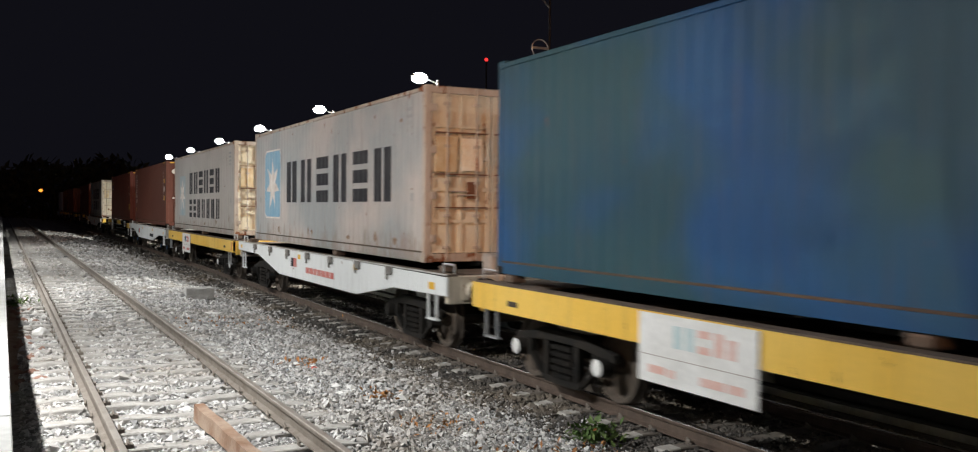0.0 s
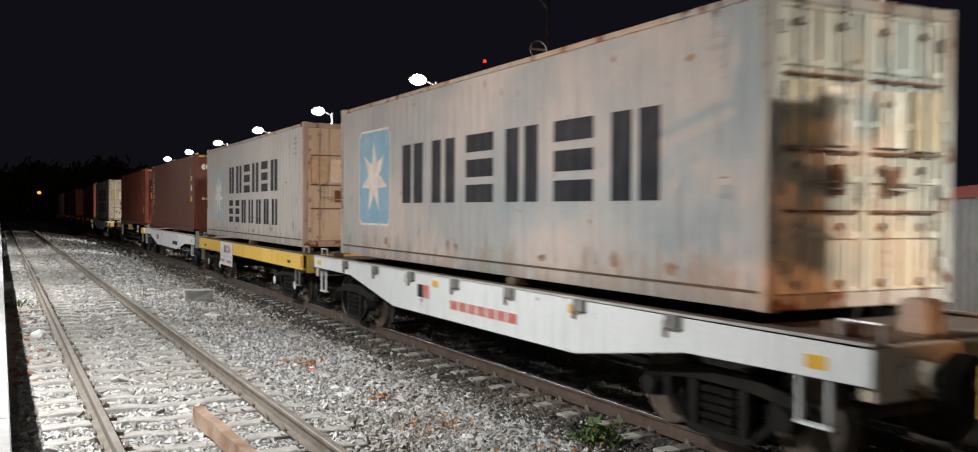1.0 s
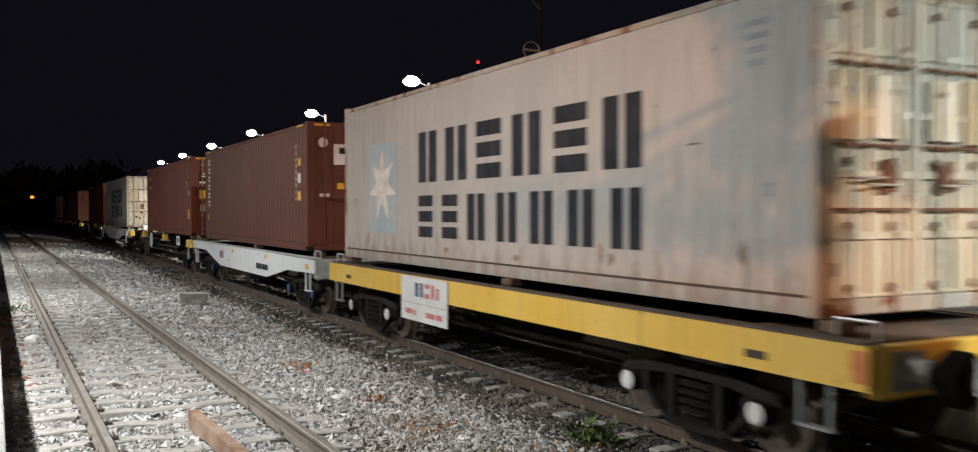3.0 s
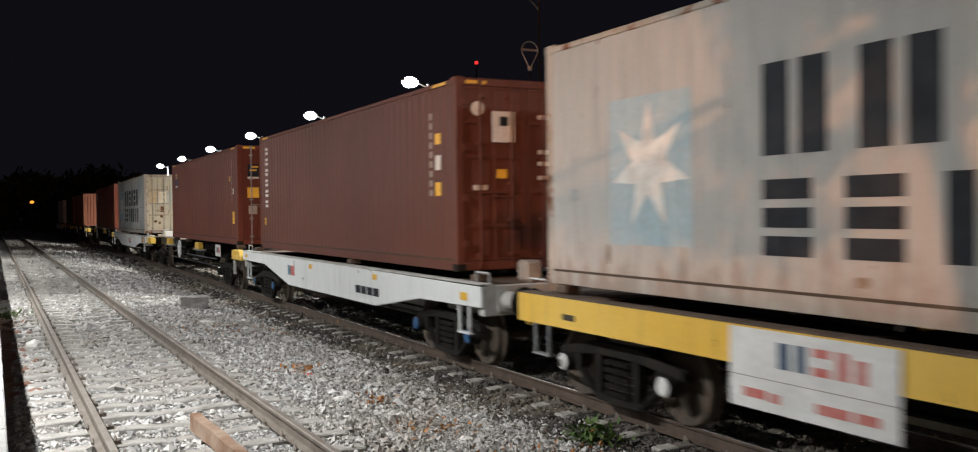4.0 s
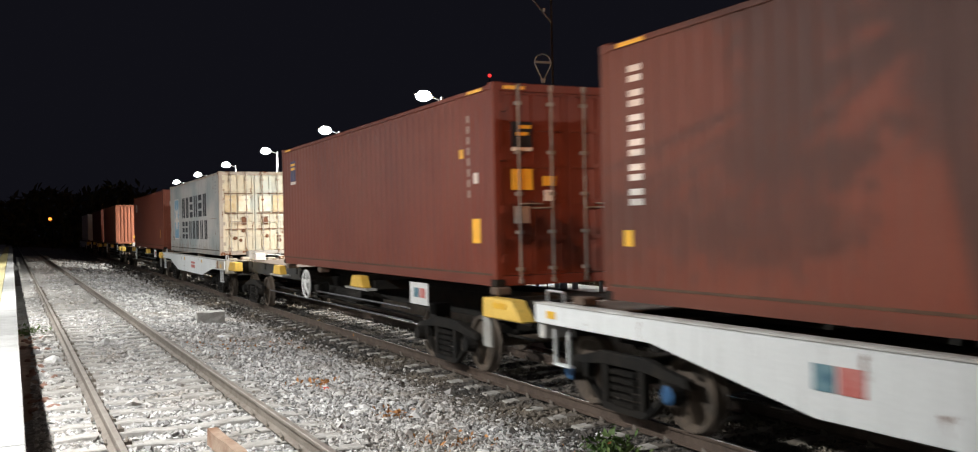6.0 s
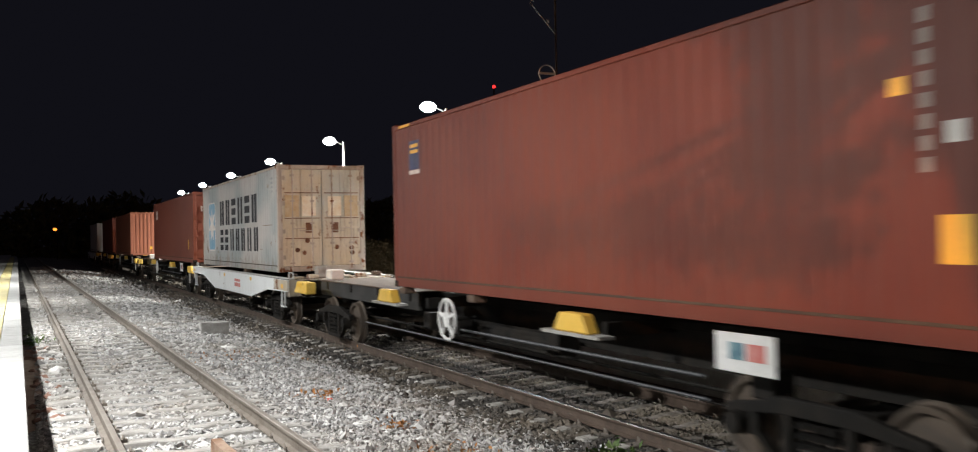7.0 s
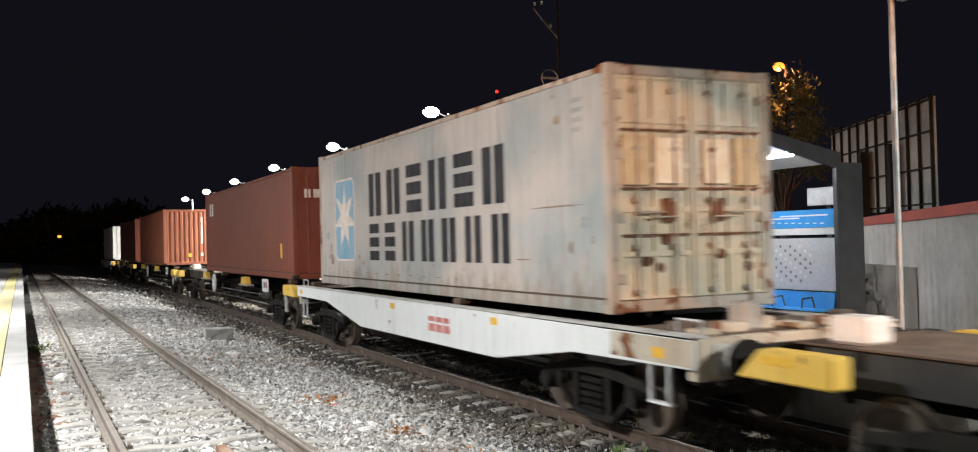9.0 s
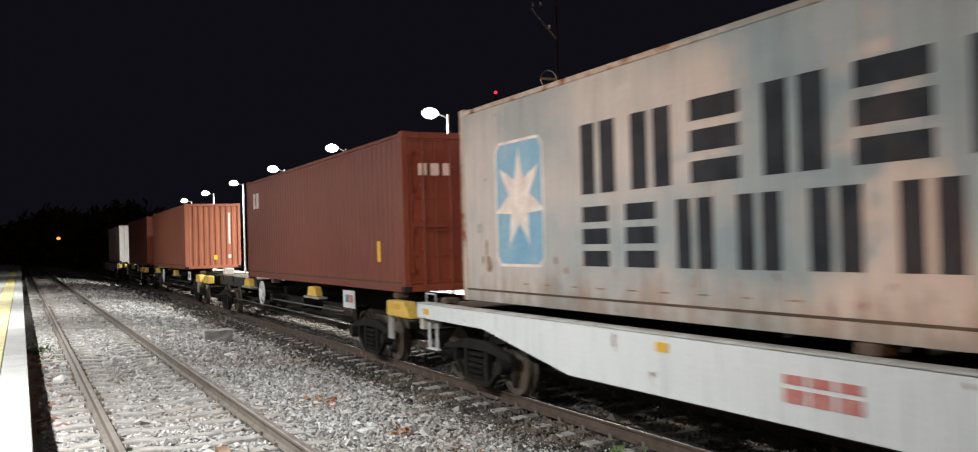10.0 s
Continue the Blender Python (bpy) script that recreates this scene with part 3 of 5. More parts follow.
def container_things():
    # third colour of grey_a and grey_e: bluish shade put into the paint
    grey_a = paint("grey_blue_container", (0.420, 0.420, 0.412), (0.462, 0.445, 0.428), (0.302, 0.344, 0.361), 0.30, 0.42, 1.5, streak=0.5)
    grey_b = paint("pale_grey_container", (0.395, 0.395, 0.378), (0.445, 0.437, 0.420), None, 0.30, 0.40, 2.5, streak=0.5)
    grey_e = paint("pale_grey_container_two", (0.412, 0.420, 0.412), (0.462, 0.462, 0.445), (0.294, 0.344, 0.353), 0.30, 0.44, 6.2, streak=0.5)
    rusty = paint("rusty_pale_frame", (0.45, 0.425, 0.385), (0.36, 0.30, 0.24), None, 1.05, 0.7, 4.0, spot=3.2)
    cream = paint("rusty_cream_doors", (0.60, 0.57, 0.47), (0.58, 0.50, 0.35), (0.50, 0.53, 0.48), 0.72, 0.55, 5.0, spot=2.3)
    red_c = paint("oxide_red_container", (0.108, 0.037, 0.025), (0.130, 0.045, 0.030), None, 0.1, 0.25, 6.0)
    red_d = paint("dark_maroon_container", (0.130, 0.030, 0.018), (0.156, 0.040, 0.023), None, 0.1, 0.25, 7.0)
    red_f = paint("brown_red_container", (0.160, 0.042, 0.026), (0.180, 0.050, 0.029), None, 0.2, 0.30, 8.0)
    orange = paint("orange_container", (0.288, 0.100, 0.058), (0.336, 0.120, 0.068), None, 0.2, 0.25, 9.0)
    blue = paint("teal_blue_container", (0.010, 0.052, 0.085), (0.015, 0.060, 0.082), (0.006, 0.060, 0.18), 0.1, 0.3, 10.0)
    white = paint("white_container", (0.70, 0.70, 0.68), (0.62, 0.62, 0.60), None, 0.3, 0.3, 11.0)
    L = 12.19
    out = []
    c = container(-8.53, L, blue, "dark teal-blue steel shipping container on a yellow flat wagon")
    out.append((c, -8.53))
    c = container(6.26, L, grey_a, "weathered grey container with dark lettering bars and star panel", rusty, cream)
    side_decal(c, "logo_border", cut_rect(9.39, 11.09, 0.60, 2.38, 0.12), L, M_WHITEINK)
    side_decal(c, "logo_panel", cut_rect(9.43, 11.05, 0.64, 2.34), L, M_BLUEINK, 0.005)
    side_decal(c, "logo_star", star(10.24, 1.47, 0.70), L, M_WHITEINK, 0.008)
    word_bars(c, 8.81, 1.56, 1.01, 2.0, "uululu", L, M_DARKINK)
    old_plates(c, L)
    scuffs(c, L, [(9.6, 0.33, 0.16, 0.18), (9.45, 0.26, 0.10, 0.12), (6.9, 0.36, 0.10, 0.22), (6.6, 0.34, 0.14, 0.14), (4.0, 0.30, 0.22, 0.12), (2.4, 0.36, 0.16, 0.22),
                  (1.4, 0.32, 0.26, 0.16), (0.6, 1.22, 0.16, 0.03), (1.1, 2.42, 0.18, 0.10), (8.1, 0.52, 0.08, 0.16)])
    out.append((c, 6.26))
    c = container(21.28, L, grey_b, "weathered pale grey container with two rows of dark lettering bars", rusty, cream)
    side_decal(c, "logo_panel", rect(9.45, 10.85, 0.52, 2.1), L, plain("faded_blue_panel_paint", (0.30, 0.42, 0.48), 0.6, 0, (0.42, 0.47, 0.48), 1.5, 0.05))
    side_decal(c, "logo_star", star(10.15, 1.35, 0.68), L, M_WHITEINK, 0.008)
    word_bars(c, 8.49, 2.41, 1.36, 2.17, "uululu", L, M_DARKINK)
    word_bars(c, 8.49, 2.41, 0.48, 1.15, "lluuuuu", L, M_DARKINK, 0.62)
    old_plates(c, L)
    scuffs(c, L, [(10.9, 0.40, 0.14, 0.24), (7.4, 0.30, 0.18, 0.10), (3.2, 0.42, 0.10, 0.26), (3.0, 0.36, 0.14, 0.18), (0.9, 0.50, 0.12, 0.30), (1.6, 1.55, 0.30, 0.03),
                  (5.2, 0.28, 0.20, 0.10)])
    out.append((c, 21.28))
    c = container(36.1, L, red_c, "oxide-red high-cube shipping container with small stickers")
    out.append((c, 36.1))
    for x, z in ((-0.85, 2.45),):
        bm = bmesh.new()
        rod(bm, (x, -0.004, z), (x, 0.02, z), 0.11, 16)
        part("round_sticker", bm, M_WHITEINK, c)
    door_mark(c, "notice_plate", -0.60, -0.22, 1.95, 2.42, M_SIGNWHITE)
    door_mark(c, "notice_mark", -0.48, -0.34, 2.20, 2.34, M_DARKINK).location.y = -0.004
    door_mark(c, "warning_sticker", -0.52, -0.36, 1.40, 1.54, M_YELLOWINK)
    door_mark(c, "maker_plate", -0.93, -0.70, 1.22, 1.30, M_WHITEINK)
    for z, x0 in ((2.30, 0.62), (2.12, 0.66), (1.75, 0.62), (1.60, 0.62), (1.40, 0.62), (1.28, 0.62), (0.40, 0.80)):
        door_mark(c, "text_bar", x0, 0.98, z, z + 0.075, M_WHITEINK)
    for z in (2.32, 1.78, 1.60, 1.38):
        door_mark(c, "text_bar", 0.20, 0.44, z, z + 0.065, M_WHITEINK)
    door_mark(c, "text_bar", 0.74, 0.94, 0.95, 1.2, M_WHITEINK)
    top_stripes(c, L)
    for z0, z1, ink in ((1.95, 2.12, M_YELLOWINK), (1.55, 1.78, M_WHITEINK), (1.15, 1.36, M_YELLOWINK)):
        side_decal(c, "side_sticker", rect(0.60, 0.80, z0, z1), L, ink)
    for i in range(9):
        side_decal(c, "faded_text_bar", rect(0.92, 1.02, 1.15 + 0.15 * i, 1.25 + 0.15 * i), L, M_FADED)
    for i in range(6):
        for k in (0.0, 0.11):
            side_decal(c, "lettering_bar", rect(11.42, 11.66, 2.42 - 0.27 * i + k, 2.49 - 0.27 * i + k), L, M_WHITEINK)
    side_decal(c, "side_sticker", rect(11.62, 11.80, 0.62, 0.80), L, M_YELLOWINK)
    c = container(51.05, L, red_d, "dark maroon high-cube shipping container with yellow stickers", bars=M_LUG)
    door_mark(c, "logo_plate", -0.92, -0.60, 2.0, 2.36, M_DARKINK)
    for k in (0, 1):
        door_mark(c, "logo_bar", -0.86 + 0.05 * k, -0.66 + 0.05 * k, 2.16 + 0.10 * k, 2.21 + 0.10 * k, M_YELLOWINK).location.y = -0.004
    door_mark(c, "logo_plate_foot", -0.92, -0.60, 1.94, 1.99, M_WHITEINK)
    door_mark(c, "warning_sticker", -0.93, -0.60, 1.38, 1.68, M_YELLOWINK)
    door_mark(c, "notice_plate", -0.90, -0.66, 0.90, 1.15, M_FADED)
    door_mark(c, "warning_sticker", -0.42, -0.22, 1.44, 1.58, M_YELLOWINK)
    door_mark(c, "notice_plate", -0.40, -0.25, 1.22, 1.38, M_WHITEINK)
    top_stripes(c, L)
    side_decal(c, "side_sticker", rect(0.50, 0.78, 0.62, 0.98), L, M_YELLOWINK)
    side_decal(c, "side_sticker", rect(1.05, 1.22, 1.9, 2.04), L, M_YELLOWINK)
    side_decal(c, "side_sticker", rect(0.55, 0.72, 1.5, 1.66), L, M_WHITEINK)
    for i in range(8):
        side_decal(c, "faded_text_bar", rect(0.84, 0.94, 1.3 + 0.16 * i, 1.41 + 0.16 * i), L, M_FADED)
    side_decal(c, "logo_plate", rect(10.95, 11.40, 2.06, 2.56), L, M_NAVY)
    for k in (0, 1):
        side_decal(c, "logo_bar", rect(11.0, 11.34, 2.34 + 0.1 * k, 2.40 + 0.1 * k), L, M_YELLOWINK, 0.006)
    side_decal(c, "logo_foot", rect(10.95, 11.40, 1.98, 2.05), L, M_WHITEINK)
    out.append((c, 51.05))
    c = container(72.2, L, grey_e, "weathered grey container with rusty cream doors and lettering bars", rusty, cream)
    side_decal(c, "logo_border", cut_rect(9.62, 11.02, 0.53, 2.28, 0.12), L, M_WHITEINK)
    side_decal(c, "logo_panel", cut_rect(9.65, 10.98, 0.57, 2.24), L, M_BLUEINK, 0.005)
    side_decal(c, "logo_star", star(10.3, 1.45, 0.74), L, M_WHITEINK, 0.008)
    word_bars(c, 8.68, 2.67, 1.42, 2.26, "uululu", L, M_DARKINK)
    word_bars(c, 8.68, 2.56, 0.56, 1.27, "lluuuuu", L, M_DARKINK, 0.62)
    old_plates(c, L, ((-0.06, 0.60), (0.12, 0.52), (0.22, 0.85), (-0.20, 0.66), (0.22, 0.64), (0.24, 0.50)))
    scuffs(c, L, [(11.35, 0.78, 0.10, 0.34), (11.28, 0.55, 0.20, 0.28), (11.5, 0.62, 0.10, 0.16), (9.35, 0.62, 0.08, 0.12), (9.1, 0.50, 0.12, 0.10), (1.3, 1.30, 1.6, 0.025),
                  (2.2, 0.62, 0.55, 0.022), (0.9, 0.78, 0.12, 0.22), (1.2, 2.40, 0.22, 0.14)] + [(5.2 + 0.62 * i, 0.30, 0.24, 0.025) for i in range(9)])
    out.append((c, 72.2))
    c = container(86.95, 13.7, red_f, "long brown-red shipping container on a black wagon")
    for k in range(3):
        door_mark(c, "logo_bar", -0.90 + 0.24 * k, -0.74 + 0.24 * k, 2.12, 2.34, M_WHITEINK)
    door_mark(c, "round_sticker", 0.20, 0.38, 2.42, 2.58, M_WHITEINK)
    side_decal(c, "side_sticker", rect(1.30, 1.52, 0.55, 0.95), 13.7, M_YELLOWINK)
    side_decal(c, "logo_bar", rect(12.55, 12.85, 2.05, 2.5), 13.7, M_WHITEINK)
    side_decal(c, "logo_bar", rect(12.1, 12.4, 2.05, 2.5), 13.7, M_WHITEINK)
    out.append((c, 86.95))
    c = container(114.3, L, orange, "orange-red container with a corrugated end wall", front="ripple")
    for x0, x1, z0, z1, ink in ((0.02, 0.18, 0.4, 0.6, M_YELLOWINK), (0.66, 0.78, 0.45, 0.62, M_WHITEINK), (0.68, 0.76, 1.1, 2.5, M_WHITEINK)):
        boxed("end_sticker", (x0, x1, 0.008, 0.0195, z0, z1), ink, c)
    out.append((c, 114.3))
    c = container(129.9, L, red_f, "brown-red shipping container far down the train")
    out.append((c, 129.9))
    c = container(150.4, L, white, "pale grey container with white doors far down the train")
    out.append((c, 150.4))
    return out


WHEEL_R = 0.43


def wheelset_mesh():
    bm = bmesh.new()
    prof = ((0.0, 0.05), (0.09, 0.09), (0.10, 0.03), (0.34, 0.015), (0.37, 0.065), (WHEEL_R - 0.006, 0.07), (WHEEL_R, -0.02), (WHEEL_R + 0.028, -0.045), (WHEEL_R + 0.028, -0.07), (0.37, -0.075), (0.34, -0.02), (0.10, -0.04), (0.09, -0.1), (0.0, -0.1))
    n = 32
    for s in (-1, 1):
        rings = [[bm.verts.new((s * (0.838 + x), r * math.cos(6.28319 * i / n), r * math.sin(6.28319 * i / n))) for i in range(n)] for r, x in prof if r > 0]
        for a, b in zip(rings, rings[1:]):
            for i in range(n):
                bm.faces.new((a[i], a[(i + 1) % n], b[(i + 1) % n], b[i]))
        bm.faces.new(rings[0])
        bm.faces.new(rings[-1])
    rod(bm, (-1.05, 0, 0), (1.05, 0, 0), 0.075, 14)
    for s in (-1, 1):
        for i in range(3):
            a = 6.28319 * i / 3
            rod(bm, (s * 0.93, 0.05 * math.cos(a), 0.05 * math.sin(a)), (s * 1.07, 0.05 * math.cos(a), 0.05 * math.sin(a)), 0.013, 6)
    return finish(bm, "wheelset")


WHEELSET = wheelset_mesh()
WHEELSET.materials.append(M_WHEEL)
WHEELSETS = []


def bogie(parent, yc, base=1.95, caps=None):
    """Two side frames, bolster, springs and two rolling wheelsets."""
    h, z = base / 2, RAIL_FAR
    bm = bmesh.new()
    box(bm, -0.95, 0.95, yc - 0.22, yc + 0.22, z + 0.40, z + 0.62)
    b = part("bogie", bm, M_BLACK, parent, bevel=0.02)
    for s in (-1, 1):
        bm = bmesh.new()
        prism(bm, [(yc - h - 0.22, z + 0.50), (yc - h - 0.18, z + 0.60), (yc - h + 0.20, z + 0.66), (yc - 0.45, z + 0.74), (yc + 0.45, z + 0.74), (yc + h - 0.20, z + 0.66),
                   (yc + h + 0.18, z + 0.60), (yc + h + 0.22, z + 0.50), (yc + 0.40, z + 0.585), (yc - 0.40, z + 0.585)], "x", s * 0.99, s * 1.10)
        part("side_frame", bm, M_BLACK, b, bevel=0.012)
        bm = bmesh.new()
        prism(bm, [(yc - h + 0.14, z + 0.47), (yc - 0.46, z + 0.14), (yc + 0.46, z + 0.14), (yc + h - 0.14, z + 0.47), (yc + h - 0.16, z + 0.36), (yc + 0.40, z + 0.06),
                   (yc - 0.40, z + 0.06), (yc - h + 0.16, z + 0.36)], "x", s * 1.0, s * 1.09)
        for k in (-1, 1):
            box(bm, min(s * 0.995, s * 1.095), max(s * 0.995, s * 1.095), yc + k * 0.36 - 0.05, yc + k * 0.36 + 0.05, z + 0.14, z + 0.60)
            box(bm, min(s * 0.995, s * 1.095), max(s * 0.995, s * 1.095), yc + k * (h - 0.19) - 0.05, yc + k * (h - 0.19) + 0.05, z + 0.34, z + 0.63)
        part("lower_chord", bm, M_BLACK, b)
        for k in (-1, 1):
            bm = bmesh.new()
            rod(bm, (s * 1.02, yc + k * h, z + WHEEL_R), (s * 1.20, yc + k * h, z + WHEEL_R), 0.13, 14, 0.105)
            part("axle_box", bm, M_BLACK, b)
            if caps:
                bm = bmesh.new()
                rod(bm, (s * 1.20, yc + k * h, z + WHEEL_R), (s * 1.215, yc + k * h, z + WHEEL_R), 0.105, 14, 0.085)
                part("axle_cap", bm, caps, b, "pale painted cap" if caps is M_SIGNWHITE else "blue painted cap")
        for k in (-0.16, 0.0, 0.16):
            bm = bmesh.new()
            for j in range(5):
                rod(bm, (s * 1.05, yc + k, z + 0.145 + 0.088 * j), (s * 1.05, yc + k, z + 0.195 + 0.088 * j), 0.072, 10)
            part("spring", bm, M_BLACK, b)
    for k in (-1, 1):
        w = new("wheelset", WHEELSET)
        w.parent = b
        WHEELSETS.append((w, 0.0, yc + k * h, z + WHEEL_R))
        for s in (-1, 1):
            bm = bmesh.new()
            yy = yc + k * h - k * 0.47
            box(bm, s * 0.80, s * 0.91, yy - 0.03, yy + 0.03, z + 0.28, z + 0.58)
            part("brake_shoe", bm, M_BLACK, b)
    return b


def coupling(w, y, s):
    """Coupler, hoses and buffer plate at one end; s points outwards along y."""
    bm = bmesh.new()
    box(bm, -0.11, 0.11, min(y - s * 0.3, y + s * 0.28), max(y - s * 0.3, y + s * 0.28), 0.83, 1.05)
    box(bm, -0.17, 0.17, min(y + s * 0.16, y + s * 0.30), max(y + s * 0.16, y + s * 0.30), 0.78, 1.10)
    part("coupler", bm, M_RUST, w, bevel=0.02)
    bm = bmesh.new()
    pts = [(0.35, y, 0.95), (0.36, y + s * 0.18, 0.72), (0.34, y + s * 0.26, 0.55), (0.30, y + s * 0.30, 0.62)]
    for p, q in zip(pts, pts[1:]):
        rod(bm, p, q, 0.025, 8)
    part("brake_hose", bm, M_BLACK, w)


def buffers(w, y, s, reach, casing):
    """Two sprung buffers on a headstock: a tapered casing, a shank and a round dished head."""
    for x in (-0.98, 0.98):
        bm = bmesh.new()
        box(bm, x - 0.17, x + 0.17, min(y, y + s * 0.02), max(y, y + s * 0.02), 0.92, 1.22)
        rod(bm, (x, y + s * 0.02, 1.07), (x, y + s * 0.55 * reach, 1.07), 0.13, 14, 0.105)
        b = part("buffer", bm, casing, w)
        bm = bmesh.new()
        rod(bm, (x, y + s * 0.55 * reach, 1.07), (x, y + s * (reach - 0.035), 1.07), 0.07, 12)
        rod(bm, (x, y + s * (reach - 0.04), 1.07), (x, y + s * (reach - 0.012), 1.07), 0.215, 20)
        rod(bm, (x, y + s * (reach - 0.012), 1.07), (x, y + s * reach, 1.07), 0.205, 20, 0.12)
        part("buffer_head", bm, M_BLACK, b, "dark round head")


def step_iron(w, x, y, z0, z1, material):
    bm = bmesh.new()
    for d in (-0.16, 0.16):
        box(bm, x - 0.02, x + 0.02, y + d - 0.014, y + d + 0.014, z0, z1)
    box(bm, x - 0.03, x + 0.05, y - 0.185, y + 0.185, z0 - 0.012, z0 + 0.012)
    part("step", bm, material, w)


def hand_rail(w, x, y, z):
    bm = bmesh.new()
    pts = [(x, y - 0.2, z), (x, y - 0.2, z + 0.14), (x, y + 0.2, z + 0.14), (x, y + 0.2, z)]
    for p, q in zip(pts, pts[1:]):
        rod(bm, p, q, 0.016, 8)
    part("hand_rail", bm, M_GALV, w)


def side_plate(w, name, y0, y1, z0, z1, material, x=-1.408, label=""):
    return boxed(name, (x - 0.006, x + 0.003, y0, y1, z0, z1), material, w, label)


def wagon_base(y0, length, bogies, label, caps=None, buffer=(0.42, 0.42), casing=None):
    w = thing("flat_wagon", pose(TRACK_X, y0 - along(0), 0.0), label, "railway wagon", "wagons of the train")
    for yc in bogies:
        bogie(w, yc, caps=caps)
    for y, s, reach in ((0.0, -1, buffer[0]), (length, 1, buffer[1])):
        coupling(w, y, s)
        buffers(w, y, s, reach, casing or M_BOXGREY)
    boxed("centre_sill", (-0.2, 0.2, 0.1, length - 0.1, 0.72, 1.15), M_BLACK, w)
    bm = bmesh.new()
    rod(bm, (-0.45, length * 0.42, 0.72), (-0.45, length * 0.62, 0.72), 0.17, 12)
    part("air_tank", bm, M_BLACK, w)
    bm = bmesh.new()
    for x in (0.5, -0.62):
        rod(bm, (x, 1.0, 0.62), (x, length - 1.0, 0.62), 0.022, 8)
    part("brake_rod", bm, M_BLACK, w)
    return w


def fishbelly_wagon(y0, length, bogies, label, marks, lugs=False, rusty_end=False, caps=None, buffer=(0.42, 0.42)):
    w = wagon_base(y0, length, bogies, label, caps, buffer, M_RUSTWHITE if lugs else M_SILL)
    L = length
    outline = [(0, 1.27), (0, 0.98), (0.15 * L, 0.945), (0.285 * L, 0.66), (0.68 * L, 0.66), (0.835 * L, 1.04), (L, 1.06), (L, 1.30), (0.5 * L, 1.29)]
    for s in (-1, 1):
        bm = bmesh.new()
        prism(bm, outline, "x", s * 1.37, s * 1.405)
        part("side_sill", bm, M_WHITE, w, bevel=0.006)
        boxed("top_flange", (min(s * 1.22, s * 1.342), max(s * 1.22, s * 1.342), 0.0, L, 1.285, 1.312), M_DECK if lugs else M_SILL, w, bevel=0.004)
        boxed("flange_slot", (min(s * 1.345, s * 1.385), max(s * 1.345, s * 1.385), 0.0, L, 1.285, 1.302), M_DARK_RECESS, w)
        boxed("flange_lip", (min(s * 1.388, s * 1.42), max(s * 1.388, s * 1.42), 0.0, L, 1.292, 1.316), M_SILL, w, bevel=0.004)
        for y in (0.35, L - 0.35):
            step_iron(w, s * 1.37, y + (0.25 if y < 1 else -0.25), 0.58, 1.0, M_WHITE)
    for y in (0.0, L - 0.16):
        boxed("headstock", (-1.36, 1.36, y, y + 0.16, 0.86, 1.28), M_RUSTWHITE if lugs or rusty_end else M_SILL, w, bevel=0.01)
    if rusty_end:
        side_plate(w, "rusty_end_plate", 0.004, 1.45, 1.0, 1.265, M_RUSTWHITE, -1.405)
        for k in range(5):
            boxed("deck_clutter", (-1.2 + 0.42 * k, -0.95 + 0.42 * k, 0.1 + 0.09 * (k % 3), 0.42 + 0.09 * (k % 2), 1.288, 1.35 + 0.04 * (k % 3)), M_RUSTWHITE, w, bevel=0.02)
    n = 9
    for i in range(n):
        y = L * (i + 0.5) / n
        boxed("cross_beam", (-1.36, 1.36, y - 0.06, y + 0.06, 0.95, 1.27), M_BLACK, w)
    deck(w, L)
    for k in marks:
        side_plate(w, *k)
    boxed("end_stop_box", (-0.58, -0.30, 0.2, 0.48, 1.287, 1.60), M_BOXGREY, w, "weathered grey box", 0.04)
    for i in range(7 if lugs else 0):
        y = L * (0.16 + 0.115 * i)
        bm = bmesh.new()
        box(bm, -1.47, -1.40, y - 0.10, y + 0.10, 1.16, 1.30)
        box(bm, -1.44, -1.40, y + 0.11, y + 0.17, 1.06, 1.24)
        part("lashing_lug", bm, M_LUG, w, bevel=0.015)
    return w


def deck(w, L):
    for s in (-1, 1):
        for y in (0.55, 6.1, L - 0.75):
            bm = bmesh.new()
            box(bm, s * 1.13 - 0.11, s * 1.13 + 0.11, y - 0.12, y + 0.12, 1.305, 1.41)
            part("container_pad", bm, M_DECK, w, bevel=0.02)
    for y0, y1 in ((0.16, 1.5), (L - 1.5, L - 0.16)):
        boxed("deck_plate", (-1.3, 1.3, y0, y1, 1.27, 1.286), M_DECK, w)
    hand_rail(w, -1.25, 0.25, 1.31)
    hand_rail(w, -1.25, L - 0.25, 1.31)


